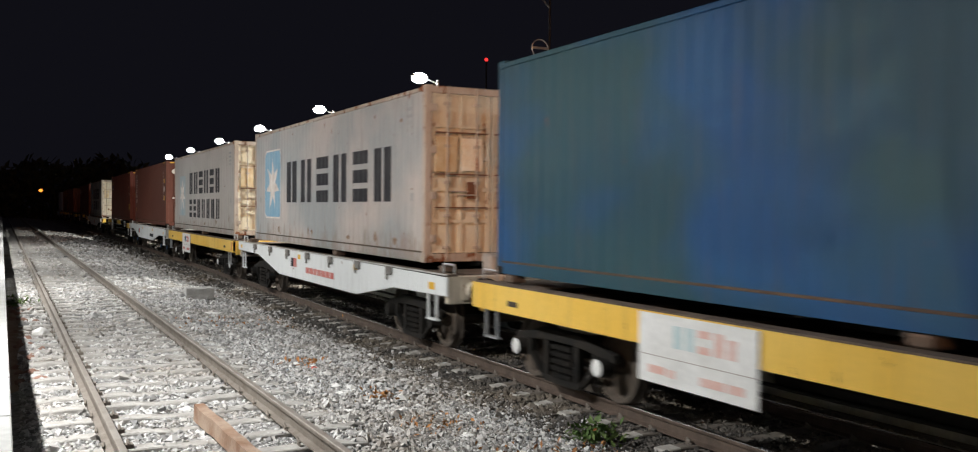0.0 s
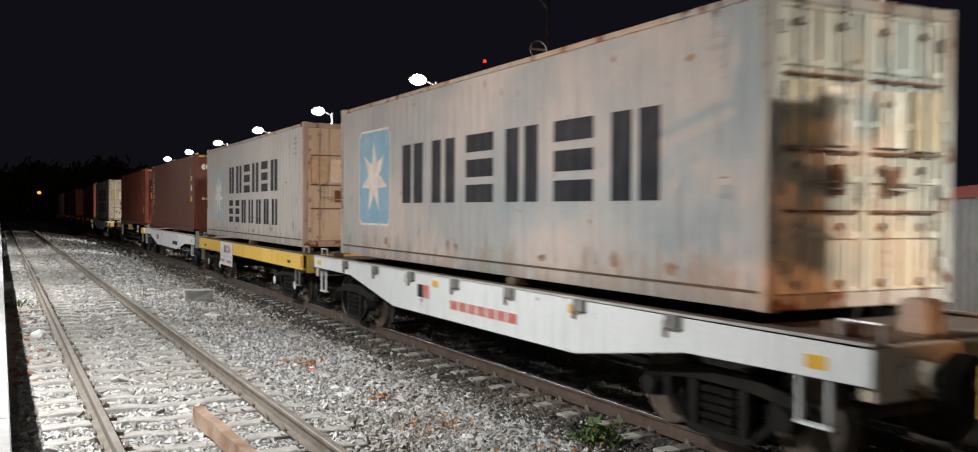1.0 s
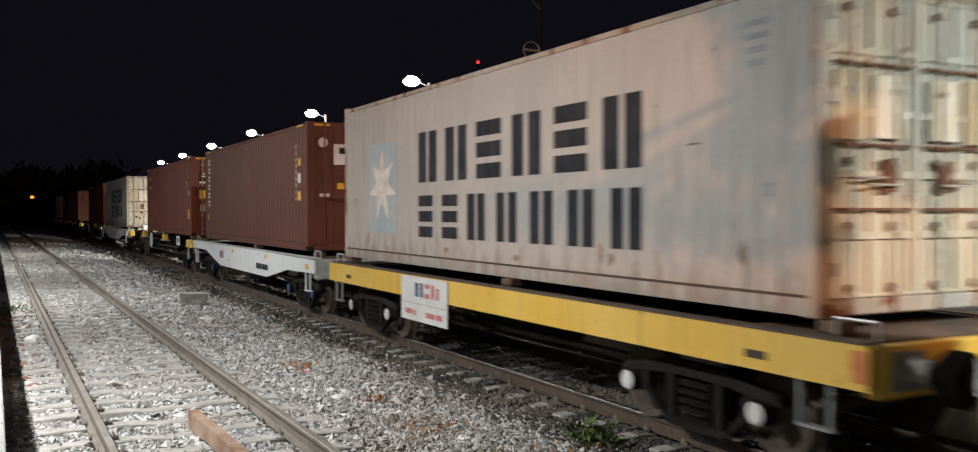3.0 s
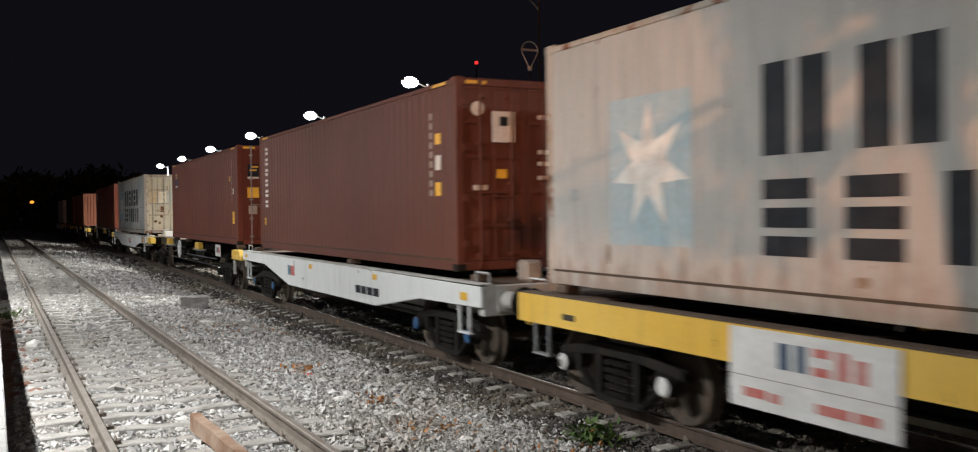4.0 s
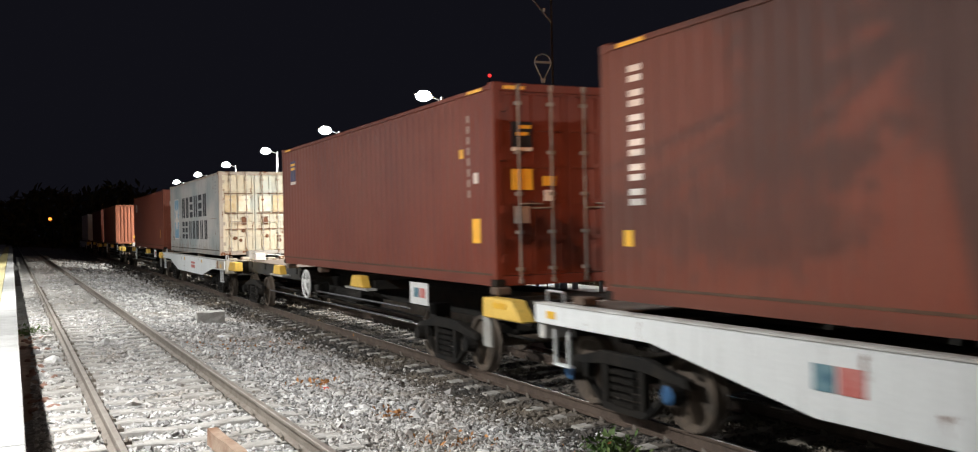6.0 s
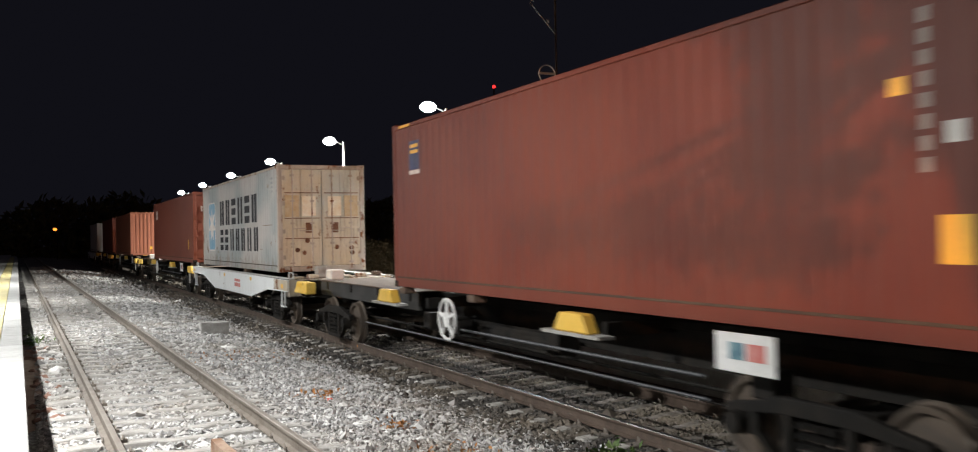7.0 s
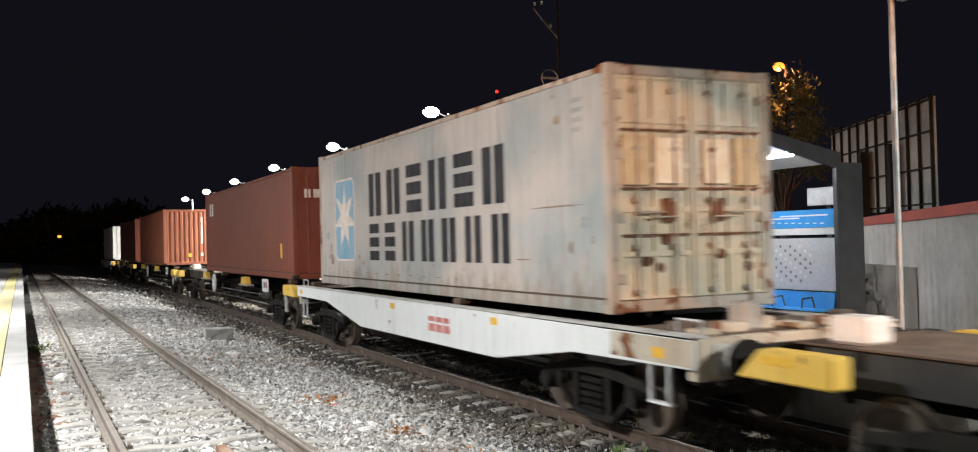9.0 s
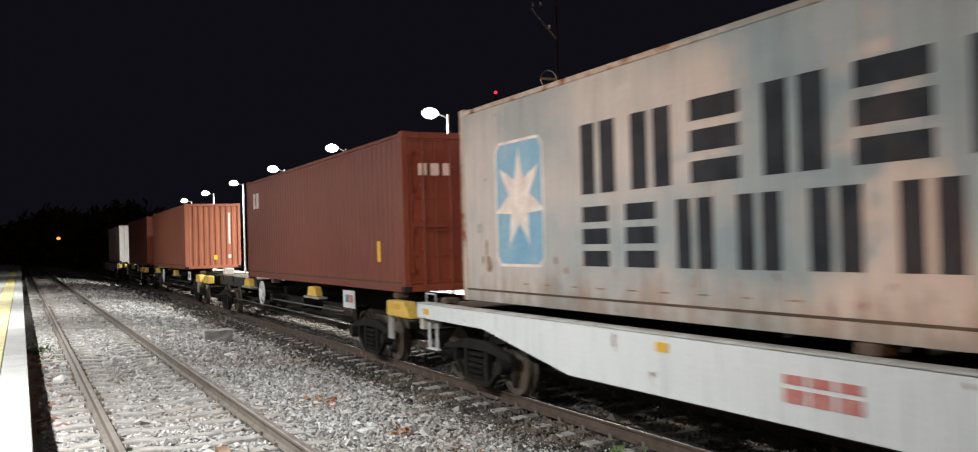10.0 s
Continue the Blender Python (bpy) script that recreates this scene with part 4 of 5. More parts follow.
def yellow_wagon(y0, length, bogies, label, board, teal, red):
    w = wagon_base(y0, length, bogies, label, M_SIGNWHITE, casing=M_BOXGREY)
    L = length
    for s in (-1, 1):
        bm = bmesh.new()
        prism(bm, [(s * 1.30, 0.93), (s * 1.405, 0.93), (s * 1.405, 1.28), (s * 1.30, 1.28), (s * 1.30, 1.26), (s * 1.385, 1.26), (s * 1.385, 0.95), (s * 1.30, 0.95)], "y", 0.0, L)
        part("side_sill", bm, M_YELLOW, w)
        boxed("top_flange", (min(s * 1.2, s * 1.40), max(s * 1.2, s * 1.40), 0.05, L - 0.05, 1.282, 1.30), M_DECK, w)
        for y in (0.55, L - 0.55):
            step_iron(w, s * 1.37, y, 0.56, 0.94, M_GALV)
    for y in (0.0, L - 0.14):
        boxed("headstock", (-1.30, 1.30, y + 0.005, y + 0.135, 0.86, 1.27), M_YELLOW, w, bevel=0.01)
    for i in range(9):
        y = L * (i + 0.5) / 9
        boxed("cross_beam", (-1.30, 1.30, y - 0.06, y + 0.06, 0.95, 1.27), M_BLACK, w)
    deck(w, L)
    a, b = board
    side_plate(w, "sign_board", a, b, 0.57, 1.27, M_SIGNWHITE, -1.425, "white board with faded markings")
    m = (b - a)
    for f0, f1, z0, z1, ink in ((0.60, 0.67, 0.96, 1.18, teal), (0.50, 0.56, 0.96, 1.18, teal), (0.36, 0.46, 0.96, 1.03, red), (0.36, 0.46, 1.11, 1.18, red),
                                (0.16, 0.22, 0.96, 1.14, red), (0.26, 0.32, 0.96, 1.18, red), (0.10, 0.22, 0.66, 0.74, red), (0.25, 0.44, 0.66, 0.74, red),
                                (0.66, 0.72, 0.66, 0.74, red), (0.75, 0.90, 0.67, 0.75, red)):
        side_plate(w, "sign_mark", a + f0 * m, a + f1 * m, z0, z1, ink, -1.43)
    side_plate(w, "board_seam", a + 0.01, b - 0.01, 0.845, 0.852, M_FADED, -1.427)
    for y in (1.2, L - 1.2):
        side_plate(w, "tie_down_slot", y - 0.13, y + 0.13, 1.03, 1.10, M_DARK_RECESS, -1.404)
    side_plate(w, "warning_mark", 0.02, 0.16, 0.99, 1.24, M_ENDRED, -1.404)
    return w


def skeleton_wagon(y0, length, bogies, label, deck_from, buffer=(0.2, 0.3), stands=(0.340, 0.667)):
    w = wagon_base(y0, length, bogies, label, None, buffer, M_BLACK)
    L = length
    for s in (-1, 1):
        boxed("side_sill", (min(s * 0.72, s * 0.80), max(s * 0.72, s * 0.80), deck_from, L - 0.3, 0.94, 1.275), M_BEAM, w, bevel=0.01)
        for y in (0.0, L - 1.15):
            bm = bmesh.new()
            prism(bm, [(y, 1.0), (y + 1.15, 1.0), (y + (1.15 if y == 0 else 0.85), 1.28), (y + (0.3 if y == 0 else 0.0), 1.28)], "x", s * 1.16, s * 1.40)
            part("end_step", bm, M_YELLOW, w, bevel=0.02)
            if s < 0:
                side_plate(w, "reflector", y + 0.42, y + 0.80, 1.15, 1.23, M_YELLOWINK, -1.402, "orange reflector patch")
    for y in (0.0, L - 0.2):
        boxed("headstock", (-1.15, 1.15, y + 0.01, y + 0.19, 0.9, 1.28), M_BLACK, w, bevel=0.01)
    n = 11
    for i in range(n):
        y = L * (i + 0.5) / n
        if y > deck_from:
            boxed("cross_beam", (-0.82, 0.82, y - 0.05, y + 0.05, 1.10, 1.275), M_BLACK, w)
        elif i % 3 == 0:
            boxed("cross_beam", (-1.2, 1.2, y - 0.05, y + 0.05, 1.10, 1.27), M_BLACK, w)
    boxed("spine", (-0.34, 0.34, 0.2, deck_from + 0.1, 1.155, 1.27), M_BLACK, w, bevel=0.01)
    boxed("deck_plate", (-0.84, 0.84, deck_from, L - 0.2, 1.28, 1.30), M_DECK, w)
    for s in (-1, 1):
        for y in (1.1, L * 0.5, deck_from - 0.3):
            boxed("container_pad", (s * 1.13 - 0.11, s * 1.13 + 0.11, y - 0.12, y + 0.12, 1.296, 1.41), M_DECK, w, bevel=0.02)
    boxed("deck_box", (-0.72, -0.38, L - 0.90, L - 0.46, 1.301, 1.55), M_SIGNWHITE, w, "white steel box", 0.03)
    # hand-brake wheel on its shaft, white with open spokes, and the pedestals along the side that faces the near platform
    yw, zw, r = L * 0.5256, 1.02, 0.31
    bm = bmesh.new()
    for i in range(24):
        a, e = 6.28319 * i / 24, 6.28319 * (i + 1) / 24
        rod(bm, (-1.40, yw + r * math.cos(a), zw + r * math.sin(a)), (-1.40, yw + r * math.cos(e), zw + r * math.sin(e)), 0.024, 6)
    for i in range(5):
        a = 6.28319 * i / 5 + 0.3
        rod(bm, (-1.40, yw, zw), (-1.40, yw + r * math.cos(a), zw + r * math.sin(a)), 0.045, 6, 0.022)
    rod(bm, (-1.43, yw, zw), (-1.36, yw, zw), 0.12, 14)
    wheel = part("hand_brake_wheel", bm, M_SIGNWHITE, w)
    bm = bmesh.new()
    rod(bm, (-1.36, yw, zw), (-0.90, yw, zw), 0.03, 8)
    part("shaft", bm, M_BLACK, wheel)
    for y in (L * stands[0], L * stands[1]):
        boxed("stand_plate", (-1.43, -1.22, y - 0.66, y + 0.66, 1.09, 1.13), M_BOXGREY, w)
        bm = bmesh.new()
        prism(bm, [(y - 0.40, 1.132), (y + 0.40, 1.132), (y + 0.25, 1.36), (y - 0.25, 1.36)], "x", -1.42, -1.24)
        part("stand", bm, M_YELLOW, w, bevel=0.02)
    for y in (L * 0.20, L * 0.40, L * 0.56, L * 0.62):
        boxed("valve_box", (-0.98, -0.70, y - 0.16, y + 0.16, 0.70, 0.98), M_BLACK, w, bevel=0.02)
    bm = bmesh.new()
    rod(bm, (-1.15, 4.6, 0.86), (-1.15, yw, 0.84), 0.022, 8)
    rod(bm, (-1.10, 4.6, 0.62), (-1.10, L - 4.6, 0.60), 0.018, 8)
    part("brake_pipe", bm, M_DARKSTEEL, w)
    # owner's board and a pale bracket under the end step
    side_plate(w, "owner_board", 3.50, 4.30, 0.98, 1.35, M_SIGNWHITE, -1.25, "white board with a red mark")
    side_plate(w, "owner_mark", 3.62, 3.86, 1.10, 1.26, M_REDINK, -1.257)
    side_plate(w, "owner_mark", 3.90, 4.10, 1.10, 1.26, M_TEALINK, -1.257)
    boxed("hanger", (-1.32, -1.28, 1.05, 1.30, 0.57, 1.0), M_BOXGREY, w)
    return w


def wagon_things():
    def marks(L, ink):
        return [("warning_mark", 0.55 * L, 0.55 * L + 0.20, 1.12, 1.22, M_YELLOWINK), ("warning_mark", 0.03 * L, 0.03 * L + 0.22, 1.05, 1.16, M_YELLOWINK),
                ("warning_mark", L - 0.5, L - 0.3, 1.13, 1.22, M_YELLOWINK), ("warning_mark", 0.28 * L, 0.28 * L + 0.2, 1.12, 1.22, M_YELLOWINK)] + ink
    n = [("number_bar", 3.7 + 0.36 * i, 3.98 + 0.36 * i, 0.83, 0.95, M_REDINK) for i in range(5)]
    a = fishbelly_wagon(4.95, 14.75, (2.1, 13.0), "white fish-belly container flat wagon with yellow marks",
                        marks(14.75, [("number_bar", 5.6 + 0.3 * i, 5.84 + 0.3 * i, 0.84, 0.97, M_REDINK) for i in range(7)] + [("owner_mark", 8.7, 8.9, 0.92, 1.12, M_DARKINK), ("owner_mark", 8.45, 8.68, 0.92, 1.12, M_REDINK)]), lugs=True)
    c = fishbelly_wagon(34.95, 14.65, (1.85, 13.2), "white fish-belly flat wagon with dark number bars",
                        marks(14.65, [("number_bar", 4.0 + 0.32 * i, 4.26 + 0.32 * i, 0.83, 0.97, M_DARKINK) for i in range(4)] + [("owner_mark", 9.75, 9.98, 0.9, 1.12, M_TEALINK), ("owner_mark", 9.45, 9.72, 0.9, 1.12, M_REDINK)]), caps=M_BLUECAP, buffer=(0.5, 0.19))
    e = fishbelly_wagon(70.5, 15.4, (2.4, 13.8), "white fish-belly flat wagon with red number bars",
                        marks(15.4, [("number_bar", 6.0 + 0.3 * i, 6.24 + 0.3 * i, 0.86, 0.98, M_REDINK) for i in range(3)] + [("number_bar", 6.0 + 0.3 * i, 6.24 + 0.3 * i, 1.02, 1.1, M_REDINK) for i in range(3)]), rusty_end=True, buffer=(0.29, 0.19))
    z = yellow_wagon(-9.25, 13.3, (2.4, 11.4), "yellow container flat wagon with a white sign board", (7.55, 9.29), M_PALETEAL, M_PALERED)
    b = yellow_wagon(20.6, 13.3, (2.4, 11.6), "yellow container flat wagon with a white sign board", (7.55, 9.35), M_NAVYINK, M_REDINK)
    d = skeleton_wagon(50.0, 19.9, (3.2, 17.6), "black skeleton wagon with yellow end steps", 13.15)
    f = skeleton_wagon(86.3, 22.1, (3.0, 19.1), "black skeleton wagon with yellow end steps", 14.5, stands=(0.284, 0.62))
    g = skeleton_wagon(109.0, 22.0, (3.0, 19.0), "black skeleton wagon with yellow end steps", 17.6)
    h = skeleton_wagon(131.6, 18.3, (3.0, 15.3), "black skeleton wagon with yellow end steps", 12.0)
    i = fishbelly_wagon(150.4, 14.65, (2.0, 12.7), "white fish-belly flat wagon far down the train", [], buffer=(0.25, 0.42))
    return [(a, 4.95), (c, 34.95), (e, 70.5), (z, -9.25), (b, 20.6), (d, 50.0), (f, 86.3), (g, 109.0), (h, 131.6), (i, 150.4)]


CONTAINERS = container_things()
WAGONS = wagon_things()


# ---- shelter on the far platform ----
def shelter():
    t = thing("platform_shelter", pose(0, 0, PLAT_FAR), "dark steel shelter with lit white soffit and blue bench", "shelter")
    g = PLAT_FAR
    YS = (11.45, 14.46, 17.45, 20.45, 23.5)
    front, back = (9.52, 4.02 - g), (12.1, 3.42 - g)
    slope = (front[1] - back[1]) / (back[0] - front[0])
    def roof_z(x):
        return back[1] + slope * (back[0] - x)
    bm = bmesh.new()
    prism(bm, [(front[0], front[1] + 0.035), (back[0], back[1] + 0.035), (back[0], back[1] + 0.20), (front[0], front[1] + 0.12)], "y", 11.45, 23.7)
    part("roof", bm, M_DARKSTEEL, t, bevel=0.01)
    for y0, y1 in zip(YS, (*YS[1:],)):
        for x0, x1 in ((9.60, 10.72), (10.745, 12.0)):
            bm = bmesh.new()
            prism(bm, [(x0, roof_z(x0)), (x1, roof_z(x1)), (x1, roof_z(x1) + 0.03), (x0, roof_z(x0) + 0.03)], "y", y0 + 0.07, y1 - 0.05)
            part("soffit_panel", bm, M_PANEL, t)
        for x in (10.25, 11.25):
            for k in (0, 1):
                a = y0 + 0.22 + 1.33 * k
                bm = bmesh.new()
                rod(bm, (x, a, roof_z(x) - 0.035), (x, a + 1.22, roof_z(x) - 0.03), 0.016, 10)
                part("light_tube", bm, M_TUBE, t, "glowing white tube")
    for i, y in enumerate(YS):
        bm = bmesh.new()
        prism(bm, [(9.54, roof_z(9.54) - 0.05), (12.1, roof_z(12.1) - 0.10), (12.1, roof_z(12.1) + 0.034), (9.54, roof_z(9.54) + 0.034)], "y", y - 0.04, y + 0.04)
        part("roof_beam", bm, M_DARKSTEEL, t)
        wide = 0.42 if i == 0 else 0.16
        bm = bmesh.new()
        box(bm, 12.1 - 0.17, 12.1 + wide, y - 0.05, y + 0.05, 0.0, roof_z(12.1) + 0.03)
        part("post", bm, M_DARKSTEEL, t, bevel=0.01)
        if 0 < i:
            bm = bmesh.new()
            box(bm, 12.45, 12.58, y - 0.05, y + 0.05, 0.0, roof_z(12.1) - 0.02)
            part("rear_post", bm, M_DARKSTEEL, t, bevel=0.01)
    for i, (y0, y1) in enumerate(zip(YS, YS[1:])):
        a, b = y0 + 0.10, y1 - 0.10
        bm = bmesh.new()
        prism(bm, [(11.50, 0.395), (11.52, 0.43), (11.92, 0.40), (11.97, 0.68), (12.0, 0.68), (11.96, 0.37), (11.90, 0.36)], "y", a, b)
        bench = part("bench", bm, M_BLUE, t, "blue steel bench", 0.004)
        for k in range(4):
            y = a + (b - a) * (k + 0.5) / 4
            bm = bmesh.new()
            pts = [(11.56, y, 0.42), (11.58, y, 0.58), (11.80, y, 0.60), (11.86, y, 0.42)]
            for p, q in zip(pts, pts[1:]):
                rod(bm, p, q, 0.014, 6)
            part("arm_rest", bm, M_DARKSTEEL, bench)
        for y in (a + 0.5, b - 0.5):
            boxed("bench_leg", (11.70, 11.78, y - 0.03, y + 0.03, 0.0, 0.40), M_DARKSTEEL, bench)
        if i in (0, 3):
            head = boxed("map_header", (12.0, 12.03, a, b, 1.78, 2.09), M_BLUE, t, "blue line-map panel", 0.004)
            boxed("header_strip", (11.998, 12.03, a, b, 1.66, 1.776), M_SIGNWHITE, t)
            w = b - a
            for k, (f0, f1, z) in enumerate(((0.05, 0.45, 1.98), (0.28, 0.62, 1.94), (0.50, 0.90, 1.89))):
                boxed("route_line", (11.994, 12.0, a + f0 * w, a + f1 * w, z, z + 0.025), M_SIGNWHITE, head)
            for k in range(14):
                f = 0.08 + 0.06 * k
                boxed("text_bar", (11.994, 12.0, a + f * w, a + (f + 0.03) * w, 1.845 + 0.004 * k, 1.86 + 0.004 * k), M_SIGNWHITE, head)
            board = boxed("map_board", (12.0, 12.03, a, b, 0.70, 1.60), M_BOARD, t, "grey board with dot pattern and text bars", 0.004)
            for r in range(9):
                for c in range(8):
                    if (r + c) % 2 == 0 and abs(r - 4) + abs(c - 4) < 7:
                        yy, zz = a + (0.20 + 0.042 * c) * w, 0.86 + 0.075 * r
                        bm = bmesh.new()
                        rod(bm, (11.9935, yy, zz), (12.0, yy, zz), 0.030, 6)
                        part("board_dot", bm, M_DOT if (r + 2 * c) % 3 else M_SIGNWHITE, board)
            for r in range(8):
                n = 0.10 + 0.12 * ((r * 7) % 5) / 5
                boxed("text_bar", (11.994, 12.0, a + (0.86 - n) * w, a + 0.90 * w, 1.06 + 0.055 * r, 1.085 + 0.055 * r), M_SIGNWHITE, board)


M_BOARD = plain("grey_board", (0.62, 0.62, 0.65), 0.5, 0, (0.57, 0.57, 0.60), 2, 0.01)
M_DOT = plain("grey_print", (0.24, 0.24, 0.27), 0.5, 0, (0.28, 0.28, 0.30), 2, 0.01)
shelter()


def hanging_sign(x, y, z, w, h, label, material):
    t = thing("sign_board", pose(x, y, PLAT_FAR), label, "sign")
    boxed("board", (-0.03, 0.03, -w / 2, w / 2, z - PLAT_FAR, z + h - PLAT_FAR), material, t, bevel=0.006)
    bm = bmesh.new()
    rod(bm, (0.06, 0, 0), (0.06, 0, z + h - PLAT_FAR), 0.035, 10)
    part("post", bm, M_DARKSTEEL, t)


hanging_sign(12.65, 12.35, 2.78, 0.85, 0.32, "grey blank-backed sign behind the shelter", M_GALV)
hanging_sign(12.2, 25.6, 2.68, 1.5, 0.30, "white station sign board on a dark post", M_SIGNWHITE)


def camera_pole():
    t = thing("camera_pole", pose(10.5, 8.98, PLAT_FAR), "slim galvanised pole with a security camera on top", "pole")
    bm = bmesh.new()
    rod(bm, (0, 0, 0), (0, 0, 4.95), 0.045, 12)
    box(bm, -0.11, 0.11, -0.11, 0.11, 0, 0.02)
    part("pole", bm, M_GALV, t)
    bm = bmesh.new()
    rod(bm, (0, 0, 4.86), (0.05, -0.16, 4.86), 0.018, 8)
    box(bm, -0.02, 0.10, -0.30, -0.10, 4.79, 4.89)
    part("security_camera", bm, M_GALV, t, bevel=0.012)


camera_pole()


def balloon_sign():
    """A wire ring with a cross bar, tapering to a small cap, on a thin mast."""
    t = thing("ring_sign", pose(12.3, 21.5, PLAT_FAR), "grey balloon-shaped wire sign on a thin mast", "sign")
    bm = bmesh.new()
    n = 28
    pts = []
    for i in range(n):
        a = 6.28319 * i / n
        x, z = 0.25 * math.sin(a), 0.25 * math.cos(a)
        if z < 0:
            x *= 1 + 0.9 * z / 0.25 * 0.78
            z *= 1.75
        pts.append((x, 0, 5.93 + z))
    for p, q in zip(pts, pts[1:] + pts[:1]):
        rod(bm, p, q, 0.016, 6)
    part("ring", bm, M_GALV, t)
    boxed("cross_bar", (-0.245, 0.245, -0.01, 0.01, 5.93, 5.99), M_GALV, t)
    bm = bmesh.new()
    rod(bm, (0, 0, 5.42), (0, 0, 5.52), 0.05, 10, 0.07)
    part("cap", bm, M_GALV, t)
    bm = bmesh.new()
    rod(bm, (0, 0, 0), (0, 0, 5.42), 0.02, 8)
    part("mast", bm, M_BLACK, t)


balloon_sign()


def wire_bracket():
    """A thin bracket with small insulators high over the platform."""
    t = thing("wire_bracket", pose(12.4, 21.6, PLAT_FAR), "dim steel wire bracket with pale insulators on a mast", "bracket")
    bm = bmesh.new()
    rod(bm, (0.25, 0, 0), (0.25, 0, 9.1), 0.03, 8)
    part("mast", bm, M_BLACK, t)
    bm = bmesh.new()
    rod(bm, (0.25, 0, 7.05), (-0.45, 0.1, 7.85), 0.022, 8)
    part("strut", bm, M_DARKSTEEL, t)
    bm = bmesh.new()
    rod(bm, (0.25, 0, 8.3), (-0.45, 0.1, 8.55), 0.018, 8)
    part("arm", bm, M_DARKSTEEL, t)
    for x, z in ((-0.42, 7.9), (-0.2, 7.95), (0.05, 7.35), (-0.3, 8.6), (0.2, 8.2)):
        bm = bmesh.new()
        for k in range(3):
            rod(bm, (x, 0.05, z + 0.03 * k), (x, 0.05, z + 0.018 + 0.03 * k), 0.035, 8)
        part("insulator", bm, M_GALV, t)


wire_bracket()


# ---- beyond the far platform ----
def sheet_fence():
    t = tagged(new("fence_far"), "grey corrugated metal fence with a red top band", "fence", kind="structure")
    a, b = Vector((17.0, 15.7)), Vector((12.6, 7.9))
    d = (b - a)
    n = 60
    bm = bmesh.new()
    lo, hi = [], []
    for i in range(n * 2 + 1):
        f = i / (2 * n)
        nrm = Vector((-d.y, d.x)).normalized() * (0.012 if i % 4 < 2 else 0.0)
        p = a + d * f + nrm
        zt = 2.40 + 0.22 * f
        lo.append(bm.verts.new((p.x, p.y, -0.2)))
        hi.append(bm.verts.new((p.x, p.y, zt)))
    for i in range(n * 2):
        bm.faces.new((lo[i], lo[i + 1], hi[i + 1], hi[i]))
    part("corrugated_sheet", bm, M_SHEET, t)
    bm = bmesh.new()
    nrm = Vector((d.y, -d.x)).normalized()
    c = [a - nrm * 0.03, b - nrm * 0.03, b + nrm * 0.05, a + nrm * 0.05]
    v0 = [bm.verts.new((p.x, p.y, z)) for p, z in zip(c, (2.40, 2.62, 2.62, 2.40))]
    v1 = [bm.verts.new((p.x, p.y, z)) for p, z in zip(c, (2.59, 2.82, 2.82, 2.59))]
    bm.faces.new(v0)
    bm.faces.new(v1[::-1])
    for i in range(4):
        bm.faces.new((v0[i], v0[(i + 1) % 4], v1[(i + 1) % 4], v1[i]))
    part("red_band", bm, M_RED, t, "red painted top band")
    for f0, f1, z1 in ((0.01, 0.1395, 1.57), (0.14, 0.2695, 1.58), (0.27, 0.39, 1.57)):
        p, q = a + d * f0 + nrm * 0.012, a + d * f1 + nrm * 0.012
        bm = bmesh.new()
        prism(bm, [(p.x, p.y), (q.x, q.y), (q.x + nrm.x * 0.01, q.y + nrm.y * 0.01), (p.x + nrm.x * 0.01, p.y + nrm.y * 0.01)], "z", -0.1, z1)
        part("patch_sheet", bm, M_PATCH, t, "dull brown-grey patch sheet")


M_PATCH = plain("dull_patch_sheet", (0.27, 0.25, 0.235), 0.7, 0.1, (0.13, 0.12, 0.11), 1.3, 0.1)
M_SHEET = plain("fence_sheet_paint", (0.56, 0.55, 0.54), 0.6, 0.1, (0.36, 0.35, 0.34), 0.7, 0.1)
sheet_fence()


def billboard():
    t = thing("billboard", pose(19.3, 17.0, -0.13, 0, 0, -29), "dark steel billboard frame seen from behind", "billboard")
    boxed("panel", (0.0, 0.05, -3.3, 3.9, 2.9, 5.35), M_BACKING, t)
    for i in range(11):
        y = -3.25 + 0.68 * i
        boxed("upright", (-0.07, -0.005, y - 0.025, y + 0.025, 2.8, 5.4), M_BLACK, t)
    for z in (3.0, 3.8, 4.6, 5.3):
        boxed("rail", (-0.055, -0.004, -3.3, 3.9, z - 0.02, z + 0.02), M_BLACK, t)
    for y in (-1.3, 0.7):
        boxed("leg", (-0.28, -0.08, y - 0.12, y + 0.12, 0.0, 4.5), M_BLACK, t)
        bm = bmesh.new()
        rod(bm, (-0.3, y, 3.0), (-1.3, y, 0.0), 0.05, 8)
        part("brace", bm, M_BLACK, t)


M_BACKING = plain("billboard_backing", (0.40, 0.40, 0.39), 0.6, 0.0, (0.22, 0.22, 0.215), 0.9, 0.1)
billboard()


